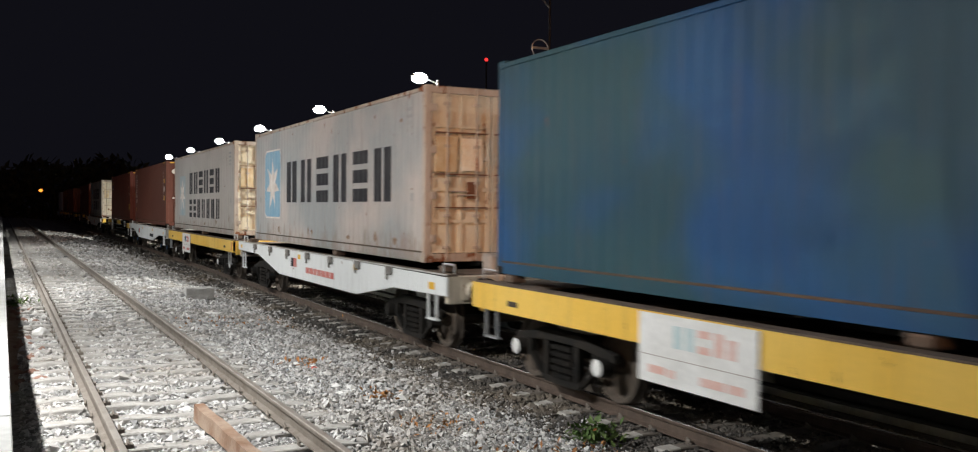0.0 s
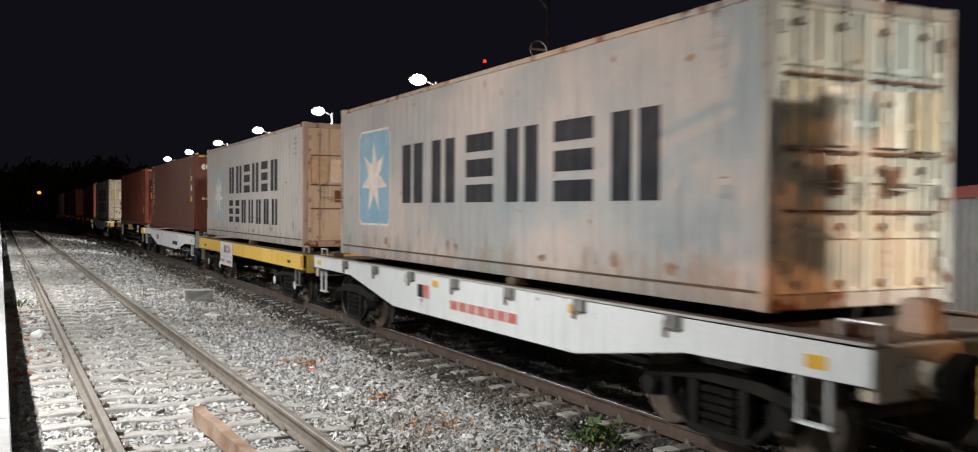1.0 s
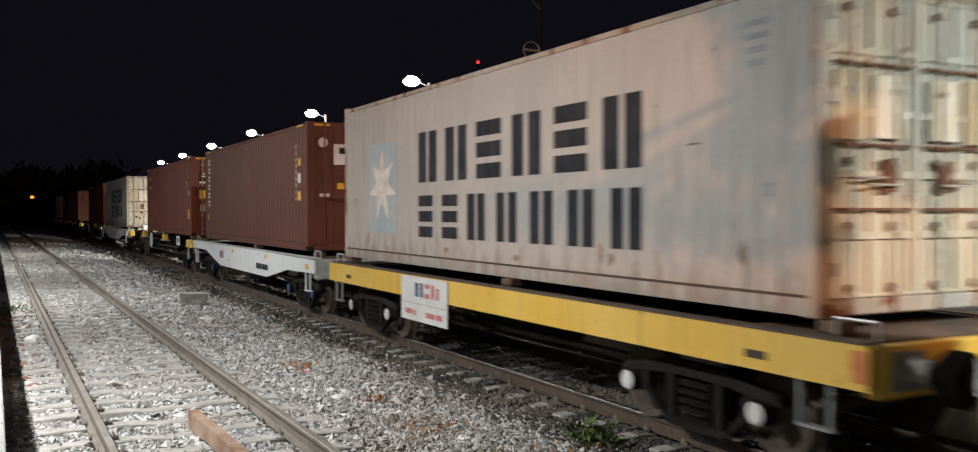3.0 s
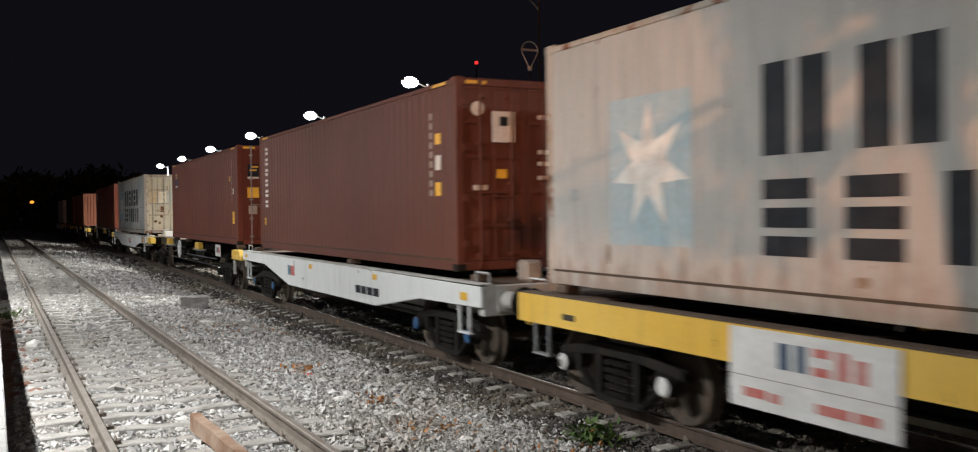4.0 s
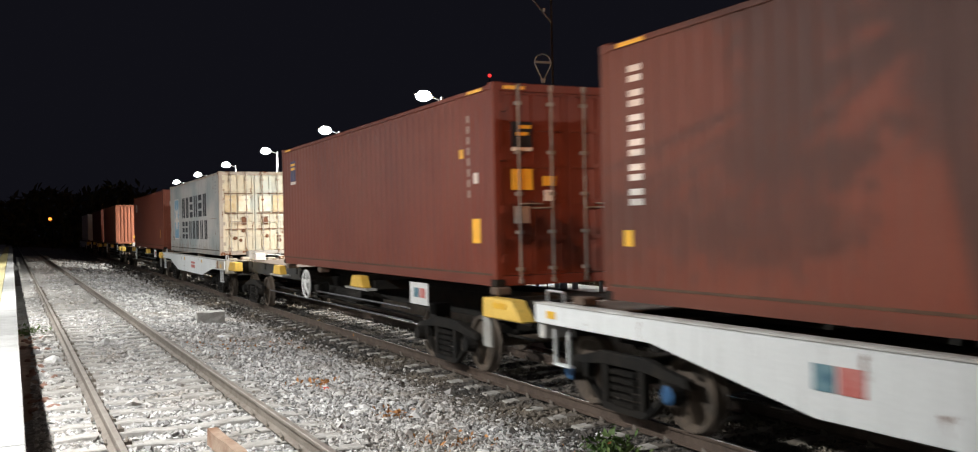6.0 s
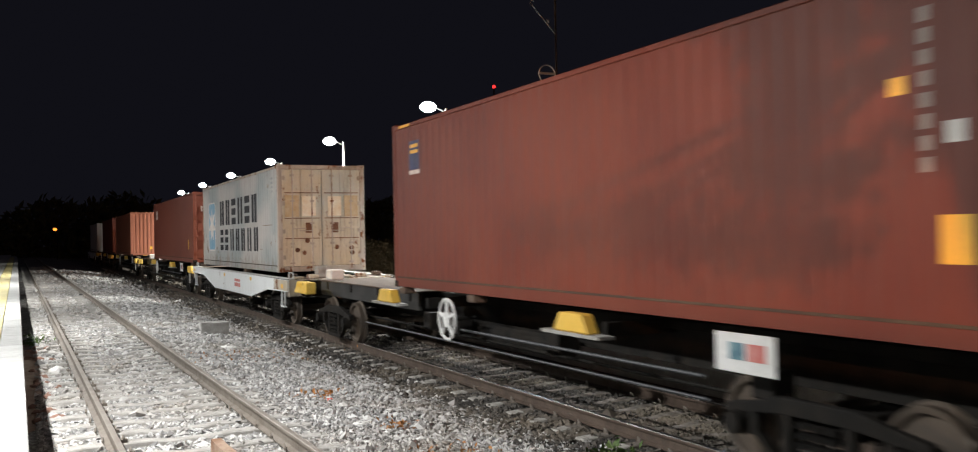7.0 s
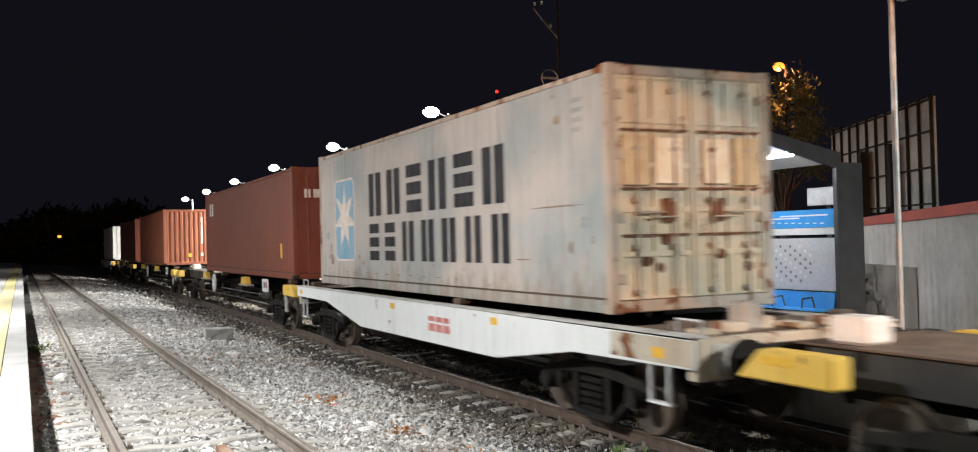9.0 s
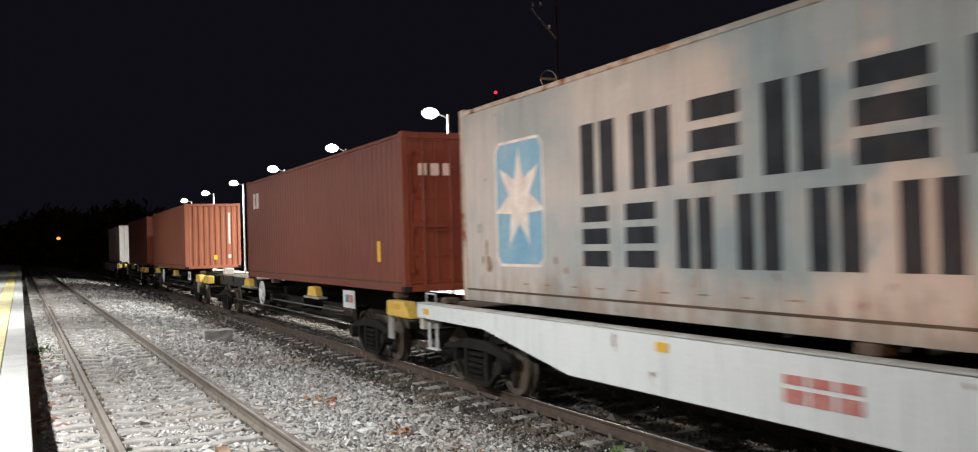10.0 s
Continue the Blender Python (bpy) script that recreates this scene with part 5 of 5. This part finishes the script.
def bent_post(x, y):
    t = thing("fence_post", pose(x, y, -0.13), "bent-top concrete fence post with a leaning brace", "fence post")
    bm = bmesh.new()
    box(bm, -0.06, 0.06, -0.06, 0.06, 0, 2.15)
    part("post", bm, M_CONC, t, bevel=0.01)
    bm = bmesh.new()
    rod(bm, (0, 0, 2.12), (0.30, -0.35, 2.52), 0.075, 4)
    part("bent_top", bm, M_CONC, t)
    bm = bmesh.new()
    rod(bm, (0, 0, 1.6), (0.25, -1.0, 0.0), 0.065, 4)
    part("brace", bm, M_CONC, t)


bent_post(15.0, 20.4)
bent_post(15.0, 33.7)

LEAF_PTS = ((0, 0, 0), (0.5, 0.22, 0.05), (1.0, 0, -0.04), (0.5, -0.22, 0.05))


def leaves(count, place, size, seed):
    """One mesh of small folded leaves; place() gives a point of the crown."""
    rnd = random.Random(seed)
    vs, fs = [], []
    for i in range(count):
        p = Vector(place(rnd))
        s = size * rnd.uniform(0.6, 1.4)
        m = Euler((rnd.uniform(-1.2, 1.2), rnd.uniform(-1.2, 1.2), rnd.uniform(0, 6.28))).to_matrix()
        k = len(vs)
        vs += [tuple(p + m @ (Vector(q) * s)) for q in LEAF_PTS]
        fs += [(k, k + 1, k + 2), (k, k + 2, k + 3)]
    me = bpy.data.meshes.new("leaves")
    me.from_pydata(vs, [], fs)
    return me


M_LEAF = plain("tree_leaves", (0.07, 0.085, 0.03), 0.7, 0, (0.11, 0.09, 0.035), 2, 0.0)
M_BARK = plain("bark", (0.06, 0.045, 0.033), 0.9, 0, (0.035, 0.027, 0.02), 5, 0.4)


def tree(x, y, base, height, spread, count, seed, size=0.22, low=0.35, clump_count=14, puff=1.0):
    t = thing("tree", pose(x, y, base), "leafy street tree in the dark with an uneven crown", "tree")
    rnd = random.Random(seed)
    bm = bmesh.new()
    rod(bm, (0, 0, 0), (0.1, 0.05, height * 0.55), 0.17, 10, 0.10)
    part("trunk", bm, M_BARK, t)
    clumps = []
    for i in range(clump_count):
        a, r = rnd.uniform(0, 6.28), spread * rnd.uniform(0.2, 0.95)
        c = Vector((r * math.cos(a), r * math.sin(a), height * rnd.uniform(low, 0.95)))
        clumps.append((c, puff * spread * rnd.uniform(0.22, 0.42)))
        bm = bmesh.new()
        rod(bm, (0.07, 0.03, height * rnd.uniform(0.3, 0.5)), c, 0.05, 6, 0.012)
        part("limb", bm, M_BARK, t)
    def place(r):
        c, s = clumps[r.randrange(len(clumps))]
        return c + Vector((r.gauss(0, 0.5), r.gauss(0, 0.5), r.gauss(0, 0.42))) * s
    part("crown", leaves(count, place, size, seed), M_LEAF, t)
    return t


tree(22.6, 24.0, -0.13, 7.9, 1.7, 3000, 1, low=0.55)
tree(21.2, 26.6, -0.13, 7.6, 1.5, 1500, 2, low=0.55)


def shade_tree():
    """Unseen thin tree, near platform: drooping leafy boughs gapped to dapple the train."""
    x0, y0 = -2.35, -2.55
    t = thing("tree", pose(x0, y0, PLAT_NEAR - 0.01), "unseen thin tree, leafy boughs placed to shade the train", "tree")
    base = Vector((x0, y0, PLAT_NEAR - 0.01))
    bm = bmesh.new()
    rod(bm, (0, 0, 0), (0.06, 0.1, 3.4), 0.10, 10, 0.07)
    rod(bm, (0.06, 0.1, 3.38), (0.3, 0.7, 4.9), 0.07, 10, 0.04)
    part("trunk", bm, M_BARK, t)
    rnd = random.Random(4)
    vs, fs = [], []
    for (ya, za), (yb, zb), wide, count in BOUGHS:
        p, q = Vector((-1.89, ya, za)) - base, Vector((-1.89, yb, zb)) - base
        bm = bmesh.new()
        rod(bm, (0.3, 0.65, 4.8), p, 0.028, 6, 0.012)
        rod(bm, p, q, 0.012, 6, 0.006)
        part("bough", bm, M_BARK, t)
        me = leaves(count, lambda r: p.lerp(q, r.random()) + Vector((r.gauss(0, 0.10), r.gauss(0, wide), r.gauss(0, wide))), 0.065, rnd.randrange(999))
        part("leaf_cluster", me, M_LEAF, t)


# each bough: where it starts and ends (along the platform, up), its spread and its leaves
# laid out from the shade that each one throws on the containers
BOUGHS = [((-0.93, 6.14), (-1.00, 5.74), 0.050, 1100), ((-1.00, 5.74), (-1.12, 5.32), 0.055, 1150), ((-1.28, 6.06), (-1.40, 5.60), 0.032, 520),
          ((-0.12, 5.97), (-0.70, 5.87), 0.032, 330), ((-0.72, 5.19), (-1.46, 5.14), 0.045, 560), ((0.10, 5.06), (-0.32, 5.05), 0.05, 130),
          ((-1.72, 6.2), (-1.86, 5.22), 0.055, 1300), ((-1.98, 6.1), (-2.3, 5.2), 0.11, 1700), ((-2.5, 6.0), (-2.9, 5.3), 0.16, 1500),
          ((1.3, 4.98), (0.1, 4.95), 0.085, 620), ((0.1, 4.95), (-0.7, 4.92), 0.085, 560), ((-0.6, 4.92), (-1.36, 4.88), 0.08, 520)]
shade_tree()


M_VERGE = plain("dark_verge_soil", (0.040, 0.032, 0.022), 0.95, 0, (0.075, 0.055, 0.032), 1.2, 0.5)
verge = tagged(boxed("verge", (13.62, 60, -60, 200, -0.30, -0.118), M_VERGE), "dark bare earth behind the far platform", "ground", kind="structure")
M_BUSH = plain("dry_bush_leaves", (0.045, 0.030, 0.015), 0.8, 0, (0.022, 0.018, 0.010), 2, 0.0)

M_BUSH.node_tree.nodes["Principled BSDF"].inputs["Specular IOR Level"].default_value = 0.05


def bush_row():
    def place(r):
        y = r.uniform(15, 70)
        return (16.2 + 0.12 * (y - 15) + r.uniform(-0.6, 0.9), y, -0.1 + 2.2 * r.random() ** 1.4 * (0.6 + 0.4 * math.sin(y * 1.7) ** 2))
    ob = part("bushes", leaves(22000, place, 0.20, 8), M_BUSH)
    tagged(ob, "dark untrimmed bushes behind the platform", "bushes", kind="stuff")


bush_row()


def woods():
    def place(r):
        a = r.random()
        x = -60 + 150 * a
        return (x, 165 + 25 * r.random() + abs(x) * 0.1, -0.2 + (8.5 + 1.5 * math.sin(x * 0.13) + 0.8 * math.sin(x * 0.47 + 1)) * r.random() ** 0.9)
    ob = part("woods", leaves(24000, place, 1.5, 9), M_LEAF)
    tagged(ob, "black line of woods at the far end of the tracks", "woods", kind="stuff")


woods()


def sodium_lamp(x, y, z, r, base=-0.13, watts=0.0):
    t = thing("street_lamp", pose(x, y, base), "street lamp glowing orange beyond the station", "street lamp")
    bm = bmesh.new()
    rod(bm, (0.3, 0, 0), (0.3, 0, z - base + 0.1), 0.06, 8)
    rod(bm, (0.3, 0, z - base + 0.1), (0, 0, z - base + 0.1), 0.04, 8)
    part("post", bm, M_BLACK, t)
    bm = bmesh.new()
    bmesh.ops.create_uvsphere(bm, u_segments=14, v_segments=8, radius=r, matrix=Matrix.Translation((0, 0, z - base)) @ Matrix.Diagonal((1, 1, 0.75, 1)))
    part("lamp_glass", bm, M_ORANGE, t, "orange glowing glass")
    if watts:
        d = bpy.data.lights.new("sodium_light", "POINT")
        d.energy, d.color, d.shadow_soft_size = watts, (1.0, 0.42, 0.17), 0.05
        o = new("sodium_light", d)
        o.location = (x - 0.1, y - 0.1, z - 0.36)


sodium_lamp(23.0, 24.4, 8.0, 0.20, watts=260)
sodium_lamp(-8.3, -7.0, 7.5, 0.2, base=PLAT_NEAR - 0.01, watts=10800)
sodium_lamp(2.97, 150.0, 4.4, 0.28)
sodium_lamp(24.2, 61.0, 4.5, 0.22)


def beacon_mast():
    t = thing("beacon_mast", pose(39.9, 80.0, -0.13), "distant mast with a small red beacon light", "mast")
    bm = bmesh.new()
    rod(bm, (0, 0, 0), (0, 0, 16.5), 0.08, 6)
    part("mast", bm, M_BLACK, t)
    bm = bmesh.new()
    bmesh.ops.create_uvsphere(bm, u_segments=10, v_segments=6, radius=0.17, matrix=Matrix.Translation((0, 0, 16.65)))
    part("beacon", bm, M_REDGLOW, t, "red glowing beacon")


beacon_mast()


# ---- what lies on the track bed ----
def lump(name, x, y, size, material, label, seed, flat=0.5, base=None):
    rnd = random.Random(seed)
    bm = bmesh.new()
    bmesh.ops.create_icosphere(bm, subdivisions=2, radius=size)
    for v in bm.verts:
        k = 1 + 0.35 * noise.noise(v.co * (1.6 / size) + Vector((seed, 0, 0)))
        v.co = Vector((v.co.x * k, v.co.y * k * 0.7, max(-0.3 * size, v.co.z * k * flat)))
    me = finish(bm, name)
    ob = part(name, me, material)
    ob.matrix_basis = pose(x, y, (ground_height(x, y) if base is None else base) + 0.25 * size * flat, 0, 0, rnd.uniform(0, 180))
    return tagged(ob, label, name.replace("_", " "))


bm = bmesh.new()
box(bm, -0.33, 0.33, -0.26, 0.26, 0.0, 0.27)
bmesh.ops.subdivide_edges(bm, edges=bm.edges[:], cuts=3, use_grid_fill=True)
for v in bm.verts:
    v.co += Vector((noise.noise(v.co * 5), noise.noise(v.co * 5 + Vector((9, 0, 0))), noise.noise(v.co * 5 + Vector((0, 9, 0))))) * 0.03
ob = part("concrete_block", bm, M_CONC)
ob.matrix_basis = pose(3.95, 23.4, 0.06, 0, 0, -6)
tagged(ob, "broken grey concrete block lying on the ballast", "concrete block")


def old_beam():
    m = plain("weathered_rusty_wood", (0.34, 0.25, 0.185), 0.85, 0, (0.20, 0.105, 0.06), 3, 0.5)
    bm = bmesh.new()
    box(bm, -0.05, 0.05, 0, 3.3, 0.0, 0.15)
    bmesh.ops.subdivide_edges(bm, edges=[e for e in bm.edges if abs(e.verts[0].co.y - e.verts[1].co.y) > 1], cuts=12)
    for v in bm.verts:
        v.co += Vector((noise.noise(v.co * 3), 0, noise.noise(v.co * 3 + Vector((5, 0, 0))))) * 0.02
    ob = part("timber_beam", bm, m)
    ob.matrix_basis = pose(1.76, 6.15, 0.205, 0, 0, 3.0)
    tagged(ob, "weathered brown timber beam lying between the rails", "timber beam")


old_beam()
M_LITTER = plain("white_litter", (0.78, 0.77, 0.75), 0.6, 0, (0.62, 0.61, 0.58), 8, 0.1)
M_BRICK = plain("broken_brick", (0.27, 0.145, 0.105), 0.9, 0, (0.20, 0.12, 0.09), 7, 0.4)
M_DRY = plain("dry_leaves", (0.42, 0.20, 0.06), 0.8, 0, (0.30, 0.12, 0.04), 9, 0.1)
M_REDLITTER = plain("red_litter", (0.60, 0.10, 0.07), 0.6, 0, (0.45, 0.08, 0.05), 9, 0.1)
M_PLANT = plain("weed_leaves", (0.05, 0.11, 0.018), 0.7, 0, (0.10, 0.14, 0.03), 4, 0.0)
lump("litter_bag", 0.33, 17.0, 0.19, M_LITTER, "crumpled white bag beside the rail", 11, 0.6)
for k, (x, y, s) in enumerate(((3.55, 19.6, 0.22), (3.05, 24.9, 0.16), (3.2, 26.2, 0.18), (2.9, 27.5, 0.13), (3.5, 25.5, 0.15), (3.35, 13.1, 0.10), (3.15, 9.55, 0.07), (3.95, 8.3, 0.11), (3.45, 10.6, 0.14), (6.15, 7.0, 0.09), (2.75, 30.5, 0.16), (4.4, 12.4, 0.08))):
    lump("litter", x, y, s, M_LITTER, "scrap of white litter on the ballast", 20 + k, 0.25)
lump("litter", 3.62, 12.5, 0.10, M_REDLITTER, "scrap of red litter on the ballast", 40, 0.3)
for k in range(46):
    rnd = random.Random(60 + k)
    y = rnd.uniform(11.8, 21.5)
    lump("broken_brick", 0.22 + SKEW * y + rnd.uniform(-0.1, 0.36), y, rnd.uniform(0.03, 0.085), M_BRICK, "broken reddish brick piece beside the platform wall", 60 + k, 0.7)


for k in range(26):
    rnd = random.Random(300 + k)
    f = rnd.random()
    lump("rubble", 3.95 + 1.35 * f + rnd.gauss(0, 0.12), 20.6 + 2.9 * f + rnd.gauss(0, 0.25), rnd.uniform(0.04, 0.10), M_CONC, "pale broken concrete rubble on the ballast", 300 + k, 0.5)


def dirt_mound():
    """Brown earth against the platform wall."""
    vs, fs, n, q = [], [], 40, 8
    for j in range(n + 1):
        for i in range(q + 1):
            y = 11.6 + 12.5 * j / n
            u = 0.02 + 0.62 * i / q
            edge = math.sin(math.pi * j / n) ** 0.5 * math.cos(0.5 * math.pi * i / q) ** 0.7
            vs.append((u + SKEW * y, y, 0.10 + 0.075 * edge + 0.03 * noise.noise((u * 6, y * 3, 0))))
    for j in range(n):
        for i in range(q):
            a = j * (q + 1) + i
            fs.append((a, a + 1, a + q + 2, a + q + 1))
    me = bpy.data.meshes.new("dirt_mound")
    me.from_pydata(vs, [], fs)
    tagged(part("dirt_mound", me, plain("brown_earth", (0.24, 0.15, 0.10), 0.95, 0, (0.34, 0.25, 0.19), 4, 0.6)), "brown earth heaped against the platform wall", "dirt", kind="stuff")


dirt_mound()


def leaf_litter(name, x, y, spread, count, material, size, label, seed, up=0.02):
    def place(r):
        return (r.gauss(0, spread), r.gauss(0, spread), 0.03 + abs(r.gauss(0, up)))
    ob = part(name, leaves(count, place, size, seed), material)
    ob.matrix_basis = pose(x, y, ground_height(x, y))
    tagged(ob, label, name.replace("_", " "), kind="stuff")


leaf_litter("dry_leaf_heap", 3.55, 12.9, 0.18, 60, M_DRY, 0.07, "dry orange leaves on the ballast", 70)
leaf_litter("dry_leaf_heap", 3.8, 10.3, 0.13, 50, M_DRY, 0.07, "dry orange leaves on the ballast", 71)
leaf_litter("dry_leaf_heap", 3.75, 8.6, 0.25, 60, M_DRY, 0.06, "dry orange leaves on the ballast", 72)
leaf_litter("dry_leaf_heap", 3.2, 17.5, 0.7, 120, M_DRY, 0.06, "dry brown leaves scattered on the ballast", 73)
leaf_litter("dry_leaf_heap", 4.3, 7.4, 0.4, 90, M_DRY, 0.06, "dry brown leaves scattered on the ballast", 74)
leaf_litter("weeds", 5.45, 8.25, 0.12, 190, M_PLANT, 0.10, "low green weed growing beside the rail", 75, 0.09)
leaf_litter("weeds", -0.06, 22.3, 0.15, 130, M_PLANT, 0.09, "low green weeds beside the platform wall", 76, 0.08)


def ballast_stones():
    """Loose crushed stone over the track bed."""
    rng = np.random.default_rng(5)
    octa = np.array([(1, 0, 0), (-1, 0, 0), (0, 1, 0), (0, -1, 0), (0, 0, 1), (0, 0, -1)], float)
    tri = np.array([(0, 2, 4), (2, 1, 4), (1, 3, 4), (3, 0, 4), (2, 0, 5), (1, 2, 5), (3, 1, 5), (0, 3, 5)])
    vs, fs, k = ([], []), ([], []), [0, 0]
    for y0, y1, per, size in ((5.5, 10, 1000, 0.0205), (10, 16, 650, 0.0235), (16, 28, 300, 0.030), (28, 50, 90, 0.042), (50, 85, 22, 0.065)):
        n = int((y1 - y0) * 8.7 * per)
        px, py = rng.uniform(0.02, 8.72, n), rng.uniform(y0, y1, n)
        s = size * rng.lognormal(0, 0.35, n)
        hz = np.array([ground_height(a, b) for a, b in zip(px.tolist(), py.tolist())])
        near = np.abs(px - SKEW * py - 1.638) < 0.84
        on = near | (np.abs(px - TRACK_X) < 0.80)
        hz = hz - np.where(near, 0.006 + 0.9 * max(0.0, size - 0.02), 0.0)
        clear = np.ones(n, bool)
        for rx, sk in ((0.854, SKEW), (2.442, SKEW), (6.31, 0), (7.986, 0)):
            clear &= np.abs(px - sk * py - rx) > 0.06
        # stones seldom lie on the sleepers' tops
        ph = np.where(px < 4, (py - 3.0) / 0.63, (py - 2.0) / 0.63) % 1.0
        over = ((px - SKEW * py < 3.0) & (px - SKEW * py > 0.3) | (px > 5.8) & (px < 8.5)) & ((ph < 0.16) | (ph > 0.84))
        clear &= ~(over & (rng.random(n) < 0.96))
        hz = hz + np.where(over, 0.04, 0.0)
        # stones towards the train take the darker colour of dirt plus shade
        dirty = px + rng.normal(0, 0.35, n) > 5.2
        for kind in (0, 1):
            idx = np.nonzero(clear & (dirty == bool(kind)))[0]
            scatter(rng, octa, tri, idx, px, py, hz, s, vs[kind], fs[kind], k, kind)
    for kind, name, material, label in ((0, "ballast_stones", M_STONE, "loose grey crushed stones covering the track bed"), (1, "oily_shaded_ballast_stones", M_STONE_OILY_SHADE, "oily brown crushed stones, coloured darker for the train's shade")):
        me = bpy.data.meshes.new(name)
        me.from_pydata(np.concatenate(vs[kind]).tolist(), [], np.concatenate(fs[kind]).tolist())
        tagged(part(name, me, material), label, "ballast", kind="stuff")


def scatter(rng, octa, tri, idx, px, py, hz, s, vs, fs, k, kind):
    m = len(idx)
    shape = octa[None] * rng.uniform(0.75, 1.15, (m, 6, 1)) * np.stack([rng.uniform(0.8, 1.4, m), rng.uniform(0.7, 1.1, m), rng.uniform(0.5, 0.9, m)], 1)[:, None]
    shape += rng.normal(0, 0.14, (m, 6, 3))
    a, b = rng.uniform(0, 6.28, m), rng.normal(0, 0.5, m)
    ca, sa, cb, sb = np.cos(a), np.sin(a), np.cos(b), np.sin(b)
    x, y, z = shape[..., 0], shape[..., 1], shape[..., 2]
    y, z = y * cb[:, None] - z * sb[:, None], y * sb[:, None] + z * cb[:, None]
    x, y = x * ca[:, None] - y * sa[:, None], x * sa[:, None] + y * ca[:, None]
    q = np.stack([x, y, z], -1) * s[idx][:, None, None] + np.stack([px[idx], py[idx], hz[idx] + 0.35 * s[idx]], 1)[:, None]
    vs.append(q.reshape(-1, 3))
    fs.append((tri[None] + (k[kind] + 6 * np.arange(m))[:, None, None]).reshape(-1, 3))
    k[kind] += 6 * m


ballast_stones()



# ---- what moves ----
def motions():
    steps = [0.5 * i for i in range(21)]
    for ob, y in CONTAINERS:
        walk(ob, [(t, pose(TRACK_X, y - along(t), 1.41)) for t in steps])
    for ob, y in WAGONS:
        walk(ob, [(t, pose(TRACK_X, y - along(t), 0.0)) for t in steps])
    spins = [i / 15 for i in range(151)]
    for ob, x, y, z in WHEELSETS:
        walk(ob, [(t, pose(x, y, z, math.degrees(along(t) / WHEEL_R))) for t in spins])


motions()
